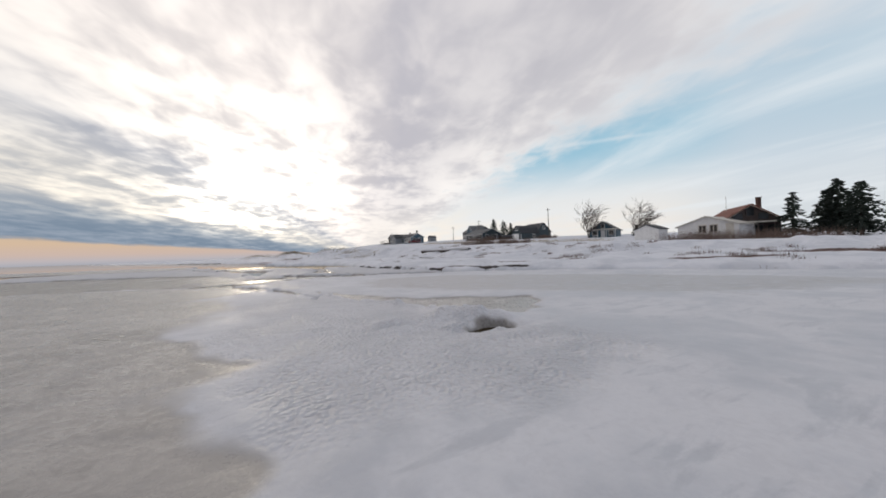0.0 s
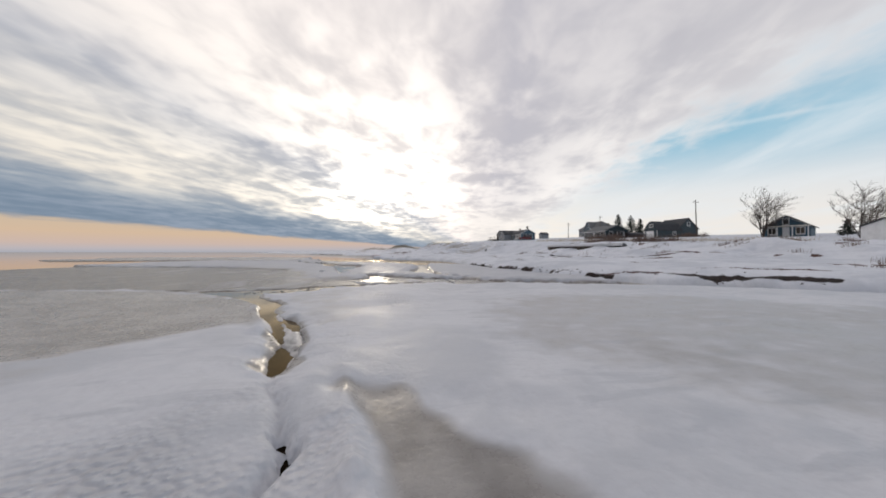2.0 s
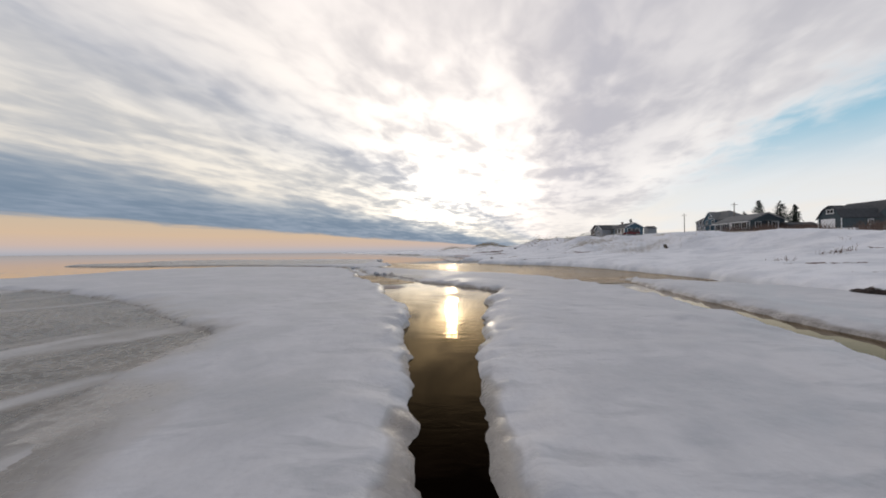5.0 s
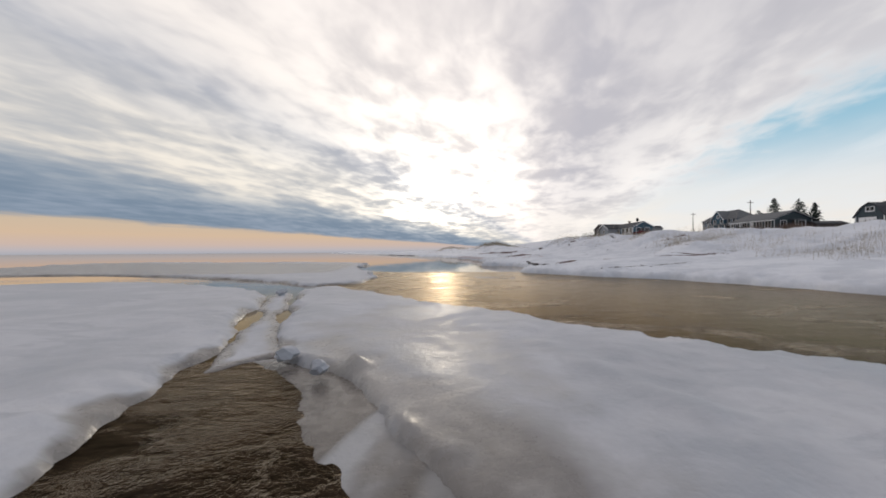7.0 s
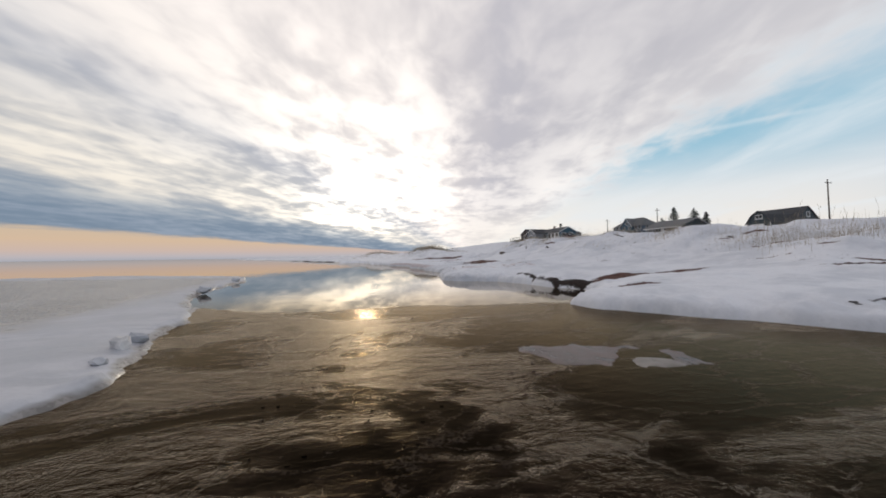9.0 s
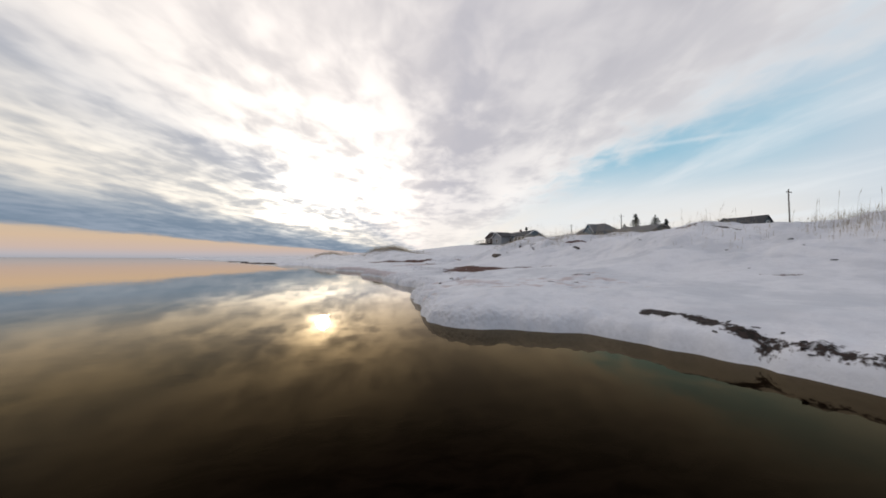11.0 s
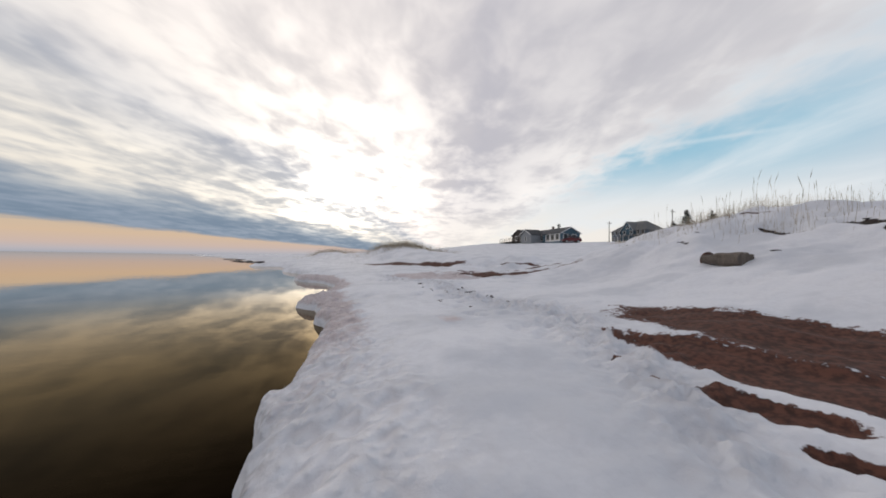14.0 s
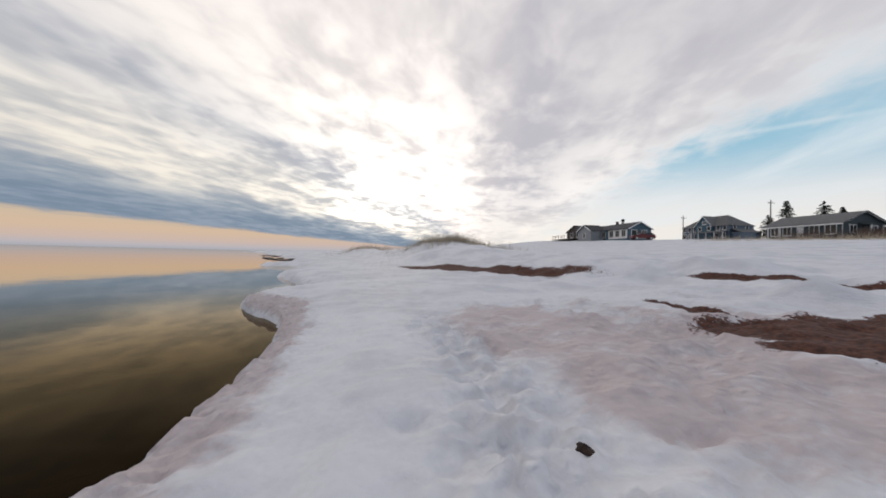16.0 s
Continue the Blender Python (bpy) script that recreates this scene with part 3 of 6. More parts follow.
# bare red sand: centre, half lengths, turn
SAND = [(2.93, 57.05, 0.10, 0.03, -40), (2.9, 56.63, 0.18, 0.055, -60), (3.0, 56.35, 0.30, 0.10, -70), (2.86, 56.03, 0.15, 0.055, -70), (1.86, 52.88, 0.12, 0.02, 52), (1.80, 52.56, 0.10, 0.018, -30), (5.45, 65.3, 0.85, 0.52, -28), (5.15, 64.85, 0.55, 0.30, -20), (6.6, 65.0, 1.7, 0.55, -20), (5.3, 66.3, 0.5, 0.12, -70), (4.7, 54.3, 1.3, 0.20, -62), (4.6, 73.8, 4.3, 0.5, -61), (5.7, 63.4, 1.6, 0.58, -65), (4.9, 63.2, 1.1, 0.16, -60), (8.3, 67.6, 1.4, 0.22, -65), (4.15, 56.2, 2.1, 0.46, -84), (3.5, 56.2, 1.5, 0.26, -82), (3.9, 44.0, 1.4, 0.34, -15), (2.05, 42.4, 0.5, 0.2, -30), (13.2, 7.7, 1.8, 0.4, -62), (17.0, 5.3, 2.6, 0.7, -60), (8.5, 13.8, 1.2, 0.12, -60), (12.5, 26.5, 1.6, 0.16, 75), (6.6, 41.3, 1.1, 0.10, -25), (11, 18, 1.4, 0.15, -60)]
# black weed, frozen mud, and painted shade of dune-edge hollows: lines and half widths
WEED_SHADE = [([(4.95, 25.6), (5.05, 22.0), (5.25, 20.3), (5.5, 18.8), (5.7, 17.4), (6.3, 15.8)], 0.20), ([(6.6, 15.6), (7.4, 13.9), (8.4, 12.4)], 0.13), ([(3.0, 39.75), (3.8, 39.6), (4.6, 39.6), (5.5, 39.7)], 0.08), ([(6.0, 41.6), (6.7, 41.2), (7.3, 40.8)], 0.10), ([(2.15, 47.3), (2.1, 46.0), (2.2, 45.1), (2.6, 44.4)], 0.14), ([(7.9, 59.3), (7.65, 58.6)], 0.07), ([(7.95, 58.35), (7.7, 57.95)], 0.08), ([(7.0, 60.05), (6.9, 59.8)], 0.04), ([(7.5, 57.8), (7.3, 57.2)], 0.05), ([(7.2, 54.6), (7.1, 54.2)], 0.06), ([(6.7, 42.5), (7.3, 41.7), (8.1, 40.8)], 0.05), ([(7.9, 37.9), (8.2, 37.2)], 0.06), ([(10.3, 38.3), (10.0, 37.6)], 0.08), ([(9.0, 46.0), (8.8, 45.2)], 0.06), ([(8.4, 50.6), (8.3, 49.9)], 0.06), ([(10.5, 18.0), (9.3, 24.5)], 0.10), ([(9.0, 21.5), (8.6, 25.5)], 0.08), ([(3.40, 50.10), (3.65, 49.95)], 0.06), ([(2.6, 49.8), (2.9, 49.4)], 0.05)]
streaks = random.Random(17)
for _ in range(34):
    along = streaks.uniform(0, 30)
    SAND.append((17.5 - 0.22 * along + streaks.gauss(0, 3.0), along, streaks.uniform(0.4, 1.3), streaks.uniform(0.05, 0.12), -65 + streaks.gauss(0, 8)))
for _ in range(16):
    along = streaks.uniform(34, 62)
    SAND.append((7.6 + streaks.gauss(0, 1.0), along, streaks.uniform(0.2, 0.7), streaks.uniform(0.03, 0.07), -80 + streaks.gauss(0, 10)))
STAIN = [(1.6, 51.2, 0.35, 0.9, -20), (1.2, 52.3, 0.3, 0.5, 0), (3.3, 66.0, 0.7, 1.1, 0), (2.35, 58.75, 0.18, 0.25, 0), (2.0, 53.0, 0.62, 0.20, 48), (2.75, 53.8, 0.8, 0.12, 46), (1.8, 52.6, 0.35, 0.14, -35), (3.9, 64.35, 0.8, 0.5, -10), (4.15, 65.2, 0.5, 0.6, 0)]

# blotches of sandy meltwater, and scuffs and melt holes in the crust, on the first stretch of beach
blots = random.Random(29)
for _ in range(60):
    f = blots.random()
    STAIN.append((0.95 + 2.6 * f + blots.gauss(0, 0.25), 50.9 - 1.6 * f + blots.gauss(0, 0.55), blots.uniform(0.08, 0.34), blots.uniform(0.04, 0.14), -35 + blots.gauss(0, 20)))
SCUFF = [(blots.uniform(0.5, 4.2), blots.uniform(48.6, 53.6), blots.uniform(0.03, 0.11), blots.uniform(0.02, 0.05), blots.uniform(-60, 30)) for _ in range(110)]
SCUFF += [(3.0 + blots.gauss(0, 0.35), blots.uniform(57.5, 64.5), blots.uniform(0.04, 0.12), blots.uniform(0.03, 0.07), blots.uniform(0, 180)) for _ in range(90)]
# tiny black specks, in colour only
for _ in range(16):
    wx0, wy0 = blots.uniform(0.9, 3.6), blots.uniform(48.8, 51.6)
    WEED_SHADE.append(([(wx0, wy0), (wx0 + blots.uniform(0.01, 0.05), wy0 - 0.02)], blots.uniform(0.006, 0.014)))


def marks(x, y, spots, reach):
    out = np.zeros_like(x)
    for cx, cy, a, b, turn in spots:
        c, s = math.cos(radians(turn)), math.sin(radians(turn))
        u, v = ((x - cx) * c + (y - cy) * s) / a, (-(x - cx) * s + (y - cy) * c) / b
        out = np.maximum(out, np.clip(1.0 - (u * u + v * v) * reach, 0, 1))
    return out


def line_marks(x, y, lines):
    out = np.zeros_like(x)
    for pts, w in lines:
        for (ax, ay), (bx, by) in zip(pts, pts[1:]):
            t = np.clip(((x - ax) * (bx - ax) + (y - ay) * (by - ay)) / ((bx - ax) ** 2 + (by - ay) ** 2), 0, 1)
            out = np.maximum(out, np.exp(-((x - ax - t * (bx - ax)) ** 2 + (y - ay - t * (by - ay)) ** 2) / (w * w)))
    return np.clip(out * (1 + fbm(x, y, 1.3, 3, 99) * 1.3), 0, 1)


def refine(a, lo, hi, k):
    out = []
    for p, q in zip(a, a[1:]):
        n = k if lo <= p < hi else 1
        out += [p + (q - p) * j / n for j in range(n)]
    return np.array(out + [a[-1]])


gx = refine(spread(-4.0, 10.5, 0.06, -3200, 3200), -0.4, 4.4, 2)
gy = refine(spread(2.0, 73.0, 0.075, -380, 3200), 47.5, 68.0, 2)
GX, GY = np.meshgrid(gx, gy, indexing="ij")
GZ, GD = land_height(GX, GY)
sand_f = marks(GX, GY, SAND, 0.55)
GZ = GZ - 0.03 * np.clip(sand_f * 3 - 1.2, 0, 1)
# crusts: the frozen splash rim, the trodden tide line, rough refrozen ground behind it
along_ = np.clip((GY - 47) / 1.5, 0, 1) * np.clip((72 - GY) / 2, 0, 1)
wander = fbm(GX * 0 + 2.0, GY, 0.8, 3, 401)
rim_w = np.interp(GY, [47, 50, 53, 55, 57, 58.5, 61, 66, 72], [0.35, 0.35, 0.5, 0.8, 0.9, 0.75, 0.6, 0.5, 0.5]) + wander * 0.15
rim_f = np.clip((rim_w + 0.1 - GD) / 0.40, 0, 1) * np.clip(GD / 0.04, 0, 1) * along_
trail_x = np.interp(GY, [55, 57, 58.4, 59.5, 61.5, 64, 66, 68], [2.2, 3.0, 3.4, 3.4, 3.2, 2.55, 2.7, 2.7]) + wander * 0.3
trail_f = np.exp(-((GX - trail_x) / 0.30) ** 2) * np.clip((GY - 55) / 1.5, 0, 1) * np.clip((67.5 - GY) / 1.5, 0, 1)
back_f = np.clip((GX - trail_x - 0.05) / 0.4, 0, 1) * np.clip((7.5 - GX) / 2, 0, 1) * np.clip((GY - 61.5) / 2, 0, 1) * np.clip((69 - GY) / 2, 0, 1) * np.clip(0.7 + fbm(GX, GY, 0.9, 3, 403) * 1.2, 0, 1)
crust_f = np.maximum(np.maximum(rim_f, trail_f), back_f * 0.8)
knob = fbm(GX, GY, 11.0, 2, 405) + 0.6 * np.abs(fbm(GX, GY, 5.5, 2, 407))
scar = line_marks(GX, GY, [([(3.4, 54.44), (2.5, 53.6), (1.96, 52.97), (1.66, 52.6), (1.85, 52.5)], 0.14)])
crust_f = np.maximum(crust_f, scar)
# dips under the dune-edge marks, whose shade is painted black
hollow = line_marks(GX, GY, [w for w in WEED_SHADE if w[0][0][0] > 6.8 and w[0][0][1] > 37])
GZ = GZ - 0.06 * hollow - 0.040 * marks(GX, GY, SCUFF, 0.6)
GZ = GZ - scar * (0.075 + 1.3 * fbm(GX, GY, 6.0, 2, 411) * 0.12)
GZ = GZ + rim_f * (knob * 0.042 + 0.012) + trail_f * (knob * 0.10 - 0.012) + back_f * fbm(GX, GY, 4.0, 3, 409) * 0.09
ground = new("ground", grid_mesh("ground", gx, gy, GZ, None, {"sand": sand_f, "stain": np.clip(marks(GX, GY, STAIN, 0.6) + rim_f * np.clip((GY - 55.5) / 5, 0.22, 1) * 1.25 + back_f * 0.95, 0, 1), "crust": crust_f, "weed_shade": line_marks(GX, GY, WEED_SHADE)}))
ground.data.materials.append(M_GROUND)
tagged(ground, "snow-covered beach and dune with bare red sand patches", "beach", kind="structure")


def ground_z(x, y):
    """The ground's height, read off its sheet."""
    i = min(max(int(np.searchsorted(gx, x)) - 1, 0), len(gx) - 2)
    j = min(max(int(np.searchsorted(gy, y)) - 1, 0), len(gy) - 2)
    u, v = (x - gx[i]) / (gx[i + 1] - gx[i]), (y - gy[j]) / (gy[j + 1] - gy[j])
    return float((GZ[i, j] * (1 - u) + GZ[i + 1, j] * u) * (1 - v) + (GZ[i, j + 1] * (1 - u) + GZ[i + 1, j + 1] * u) * v)


wx = spread(-30, 30, 3.0, -3800, 3800, 1.3)
wy = spread(-10, 110, 3.0, -600, 4200, 1.3)
water = new("water", grid_mesh("water", wx, wy, np.zeros((len(wx), len(wy)))))
water.data.materials.append(M_WATER)
tagged(water, "calm dark sea mirroring the clouds", "sea", kind="structure")


# ---- sea ice ----
def floe(name, poly, height, mat, label, category, step=0.06, ragged=0.10, rim=0.10, lumps=0.02, holes=(), ridges=(), wets=(), sink=(), crusts=(), fade=0.0, group="ice floes", dense=None, slush=None):
    """A sheet of sea ice. wets: areas of wet tan ice (outline, weight, feather); crusts: pebbled snow; dense: the stretch that is
    meshed finely; slush: the run of its streaks in degrees, where the sheet is half-frozen slush."""
    xs_ = [p[0] for p in poly]
    ys_ = [p[1] for p in poly]
    xs = np.arange(min(xs_) - 0.3, max(xs_) + 0.3, step)
    ys = np.arange(min(ys_) - 0.3, max(ys_) + 0.3, step)
    if dense:
        xs = spread(dense[0], dense[1], step, min(xs_) - 0.3, max(xs_) + 0.3, 1.05)
        ys = spread(dense[2], dense[3], step, min(ys_) - 0.3, max(ys_) + 0.3, 1.05)
    X, Y = np.meshgrid(xs, ys, indexing="ij")
    d = signed(X, Y, poly) + fbm(X, Y, 1.3, 4, 61, 0.55) * ragged * 2 + fbm(X, Y, 8.0, 3, 67) * ragged * 0.6
    for h in holes:
        d = np.minimum(d, -signed(X, Y, h) + fbm(X, Y, 6.0, 3, 71) * 0.06)
    wet = np.zeros_like(X)
    for w, weight, feather in wets:
        wet = np.maximum(wet, weight * np.clip(0.5 + (signed(X, Y, w) + fbm(X, Y, 1.5, 3, 63) * 0.35) / feather, 0, 1))
    if slush is not None:
        c, s = math.cos(radians(slush)), math.sin(radians(slush))
        u, v = X * c + Y * s + fbm(X, Y, 0.35, 3, 411) * 1.6, -X * s + Y * c
        wet = np.clip(0.98 + 1.5 * fbm(u * 1.5, v * 0.22, 1.0, 4, 413) + 0.35 * fbm(u * 5, v * 0.7, 1.0, 2, 415), 0, 1)
    if fade:
        wet = np.maximum(wet, 0.95 * np.clip(1.1 - d / fade, 0, 1))
    if mat in (M_FLOE, M_SHORE_ICE):
        wet = np.maximum(wet, np.clip(1.0 - d / 0.13 + fbm(X, Y, 3.0, 3, 77) * 1.2, 0, 0.8))
    crust = np.zeros_like(X)
    for c in crusts:
        crust = np.maximum(crust, np.clip(0.5 + (signed(X, Y, c) + fbm(X, Y, 1.2, 3, 65) * 0.5) / 0.5, 0, 1))
    z = np.interp(d, [-0.5, -0.06, 0.0, 0.03, rim, rim * 4, 1.2], [-0.5, -0.10, 0.0, height * 0.4, height * 0.8, height * 1.15, height])
    for cx, cy, rx, ry in sink:
        z = z - np.clip(z - 0.008, 0, 1) * np.clip(1.25 * np.exp(-(((X - cx) / rx) ** 2 + ((Y - cy) / ry) ** 2)), 0, 1)
    z = z - np.minimum(wet * 0.035, np.maximum(z - 0.02, 0)) * np.clip(d / 0.1, 0, 1)
    inn = np.clip(d / 0.25, 0, 1) * (1 - 0.85 * wet)
    z += np.clip(d / 0.04, 0, 1) * np.exp(-(d / 0.22) ** 2) * (1 - wet) * (fbm(X, Y, 5.0, 3, 75) * height * 0.9 + height * 0.1)
    z += inn * (fbm(X, Y, 0.6, 3, 73) * lumps * 2.2 + fbm(X, Y, 2.6, 3, 79) * lumps + fbm(X + Y * 0.6, Y * 0.35, 7.0, 2, 81) * lumps * np.clip(value_noise(X * 0.6, Y * 0.6, 82) * 3 + 0.3, 0, 1) * 0.9 + fbm(X, Y, 11.0, 2, 83) * lumps * 0.35)
    for (ax, ay), (bx, by), h, w in ridges:
        t = np.clip(((X - ax) * (bx - ax) + (Y - ay) * (by - ay)) / ((bx - ax) ** 2 + (by - ay) ** 2), 0, 1)
        r = np.sqrt((X - ax - t * (bx - ax)) ** 2 + (Y - ay - t * (by - ay)) ** 2)
        z += np.clip(d / 0.08, 0, 1) * h * np.exp(-(r / w) ** 2) * (0.75 + 0.9 * fbm(X, Y, 3.5, 3, 89))
    ob = new(name, grid_mesh(name, xs, ys, z, d > -0.12, {"wet": wet, "crust": crust}))
    ob.data.materials.append(mat)
    return tagged(ob, label, category, group)


HOLE = [(0.55, 4.72), (0.7, 4.66), (0.97, 4.64), (1.11, 4.55), (1.22, 4.66), (1.12, 4.90), (0.91, 4.98), (0.66, 4.92)]
SHORE_ICE = [(-0.545, 9.9), (-0.53, 10.1), (-0.50, 10.6), (-0.56, 10.95), (-0.64, 11.2), (-0.77, 11.58), (-0.98, 11.92), (-1.22, 12.48), (-1.25, 12.92), (-1.38, 13.3), (-1.58, 13.52), (-1.82, 13.91), (-1.89, 14.22), (-1.45, 14.39), (-1.04, 14.44), (-0.79, 14.92), (0.04, 15.1), (0.89, 15.31), (1.67, 15.5), (1.96, 15.13), (2.58, 15.25), (3.5, 14.9), (6, 14.0), (9.2, 11.5), (12, 7), (15, 0), (17, -9),
             (-3, -11), (-7.5, -8.2), (-12.5, -10.5), (-15.8, -6), (-14.6, -1.5), (-16.2, 4), (-13.9, 8.5), (-15.4, 13), (-14, 17), (-9, 16), (-4.1, 15.2), (-3.0, 14.7), (-2.3, 14.0), (-1.75, 13.35), (-1.45, 12.74), (-1.27, 12.04), (-0.95, 11.47), (-0.86, 11.14), (-0.70, 10.7), (-0.58, 10.1), (-0.555, 9.9)]
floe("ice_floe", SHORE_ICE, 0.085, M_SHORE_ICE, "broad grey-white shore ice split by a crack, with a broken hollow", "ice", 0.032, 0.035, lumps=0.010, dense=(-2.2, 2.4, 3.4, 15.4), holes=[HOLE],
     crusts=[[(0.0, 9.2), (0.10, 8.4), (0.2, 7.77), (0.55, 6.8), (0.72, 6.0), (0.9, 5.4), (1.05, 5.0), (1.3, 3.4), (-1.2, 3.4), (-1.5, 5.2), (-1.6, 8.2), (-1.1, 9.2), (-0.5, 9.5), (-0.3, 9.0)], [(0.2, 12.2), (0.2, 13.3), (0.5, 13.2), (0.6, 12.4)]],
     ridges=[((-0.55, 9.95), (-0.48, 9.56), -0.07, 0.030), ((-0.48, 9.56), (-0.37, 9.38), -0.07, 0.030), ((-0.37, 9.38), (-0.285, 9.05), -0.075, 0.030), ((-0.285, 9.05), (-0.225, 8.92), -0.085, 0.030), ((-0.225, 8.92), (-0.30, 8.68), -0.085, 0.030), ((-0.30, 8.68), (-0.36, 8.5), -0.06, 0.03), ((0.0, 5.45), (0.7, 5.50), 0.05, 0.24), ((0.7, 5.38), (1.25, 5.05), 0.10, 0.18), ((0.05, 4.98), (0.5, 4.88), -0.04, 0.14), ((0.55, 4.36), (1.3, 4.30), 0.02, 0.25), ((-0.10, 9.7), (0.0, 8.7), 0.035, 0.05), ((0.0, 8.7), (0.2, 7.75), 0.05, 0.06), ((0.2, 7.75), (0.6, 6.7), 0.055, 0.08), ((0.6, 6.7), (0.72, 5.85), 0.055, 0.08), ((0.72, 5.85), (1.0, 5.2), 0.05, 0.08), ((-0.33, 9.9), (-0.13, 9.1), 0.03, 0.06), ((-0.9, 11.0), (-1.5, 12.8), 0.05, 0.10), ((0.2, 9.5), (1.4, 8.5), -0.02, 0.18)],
     wets=[([(-0.10, 9.5), (0.03, 8.64), (0.12, 8.2), (0.32, 7.75), (0.6, 7.15), (0.8, 6.75), (0.95, 6.1), (1.2, 5.6), (1.7, 5.15), (2.2, 5.3), (2.7, 6.3), (1.9, 6.95), (1.25, 7.55), (0.85, 8.15), (0.58, 8.75), (0.2, 9.45)], 1.0, 0.2), ([(-0.2, 15.0), (-0.2, 12.9), (0.09, 11.9), (0.0, 11.26), (-0.26, 11.12), (-0.46, 10.8), (-0.9, 11.9), (-1.15, 12.6), (-1.3, 13.8), (-1.0, 14.3)], 0.45, 0.4), ([(1.3, 9.3), (0.8, 10.2), (1.0, 11.6), (1.4, 12.4), (2.4, 13.4), (5, 12.8), (9, 8), (11, 2), (5, 4.2), (3.2, 6.6), (2.2, 7.6)], 0.52, 1.4),
           ([(-15, 12), (-5, 11.5), (-1.9, 10.2), (-1.5, 8.4), (-1.9, 6.9), (-2.3, 5.6), (-3.2, 3.5), (-15, 0)], 0.78, 1.0), ([(-6, 16), (-3.6, 10.5), (-2.32, 7.1), (-1.39, 4.75), (-1.68, 4.43), (-1.77, 4.06), (-1.55, 3.62), (-1.34, 3.3), (-1.32, 3.0), (-1.3, 1.0), (-8, -2), (-9, 12)], 0.75, 0.3), ([(-9, 11.5), (-3.5, 13.0), (-2.4, 13.9), (-3.5, 15), (-12, 16)], 0.9, 0.8), ([(-8, 15.5), (-3.3, 14.8), (-2.3, 14.1), (-1.5, 13.0), (-1.25, 12.1), (-1.0, 11.5), (-2.5, 9.8), (-8, 9)], 0.8, 0.4)], sink=[(-2.8, 13.4, 1.8, 1.7)])
floe("thin_ice", [(-0.36, 9.2), (-0.56, 9.8), (-0.56, 10.3), (-0.75, 11.0), (-1.05, 12.0), (-1.15, 12.5), (-0.9, 11.7), (-0.6, 11.0), (-0.44, 10.4), (-0.42, 9.6)], 0.03, M_GREY, "refrozen lumpy grey ice in the crack", "ice", 0.025, 0.05, lumps=0.07, group="")
floe("thin_ice", [(-14, 16.7), (-8, 15.9), (-2.5, 15.05), (-2.17, 15.2), (-1.66, 15.3), (-1.16, 15.5), (-0.62, 15.62), (-0.3, 15.72), (0.1, 15.8), (0.36, 16.07), (1.2, 16.2), (0.9, 16.8), (0.2, 17.1), (-0.05, 17.4), (-0.1, 18.2), (-0.7, 19.1), (-1.1, 20), (-2.5, 22), (-6, 28), (-10, 29.8), (-14, 29.0), (-15.6, 25.5), (-13.6, 21.5)], 0.022, M_SLUSH, "streaked tan and grey frozen slush on the sea", "ice", 0.05, 0.12, lumps=0.014, dense=(-5.5, 0.5, 15.0, 21.0), slush=-24.0, group="")
floe("ice_floe", [(-3.6, 15.25), (-2.65, 15.35), (-2.3, 15.72), (-1.8, 16.02), (-1.66, 15.78), (-2.05, 15.5), (-2.3, 15.15), (-3.4, 14.95)], 0.025, M_FLOE, "thin white rim of ice along the lead", "ice", 0.03, 0.07, fade=0.22, wets=[([(-3.6, 15.2), (-1.8, 16.0), (-1.7, 15.8), (-3.4, 15.0)], 0.5, 0.5)])
floe("ice_floe", [(-0.48, 17.14), (-0.28, 16.52), (0.12, 16.27), (0.36, 16.07), (0.24, 15.81), (0.1, 15.73), (-0.14, 15.83), (-0.38, 16.1), (-0.52, 16.71)], 0.055, M_FLOE, "curved white floe at the edge of the dark lead", "ice", 0.025, 0.05, fade=0.12)
floe("ice_floe", [(-0.13, 15.45), (0.22, 15.81), (0.34, 15.76), (0.55, 15.67), (0.77, 15.84), (1.17, 15.87), (1.62, 16.01), (1.4, 15.81), (0.9, 15.51), (0.67, 15.33), (0.37, 15.21), (0.15, 15.2), (0.0, 15.33)], 0.05, M_FLOE, "jagged white floe in the dark lead", "ice", 0.025, 0.05, fade=0.35)
floe("ice_floe", [(0.39, 16.86), (0.8, 17.25), (1.14, 17.35), (1.46, 16.43), (1.11, 16.22), (0.45, 16.1)], 0.03, M_FLOE, "thin tan-white plate frozen into the lead", "ice", 0.03, 0.06, fade=0.25, wets=[([(0.3, 16.0), (0.3, 17.2), (1.2, 17.4), (1.0, 16.2)], 0.6, 0.6)])
floe("thin_ice", [(-0.25, 17.2), (-0.15, 18.5), (0.15, 18.75), (0.5, 18.3), (1.1, 17.7), (1.9, 17.2), (2.8, 16.6), (3.4, 15.6), (2.0, 15.5), (0.9, 16.0), (0.2, 16.6)], 0.008, M_SLUSH, "thin brown ice film in the lead", "ice", 0.04, 0.12, lumps=0.003, slush=50.0, group="")
floe("thin_ice", [(-1.49, 40.0), (-0.74, 40.1), (-0.1, 39.5), (-0.03, 38.95), (-0.38, 39.02), (-0.75, 39.02), (-1.2, 39.1), (-1.42, 39.2), (-1.45, 39.5)], 0.007, M_PINK, "thin sandy red ice awash in the lead", "ice", 0.025, 0.12, lumps=0.004, group="")
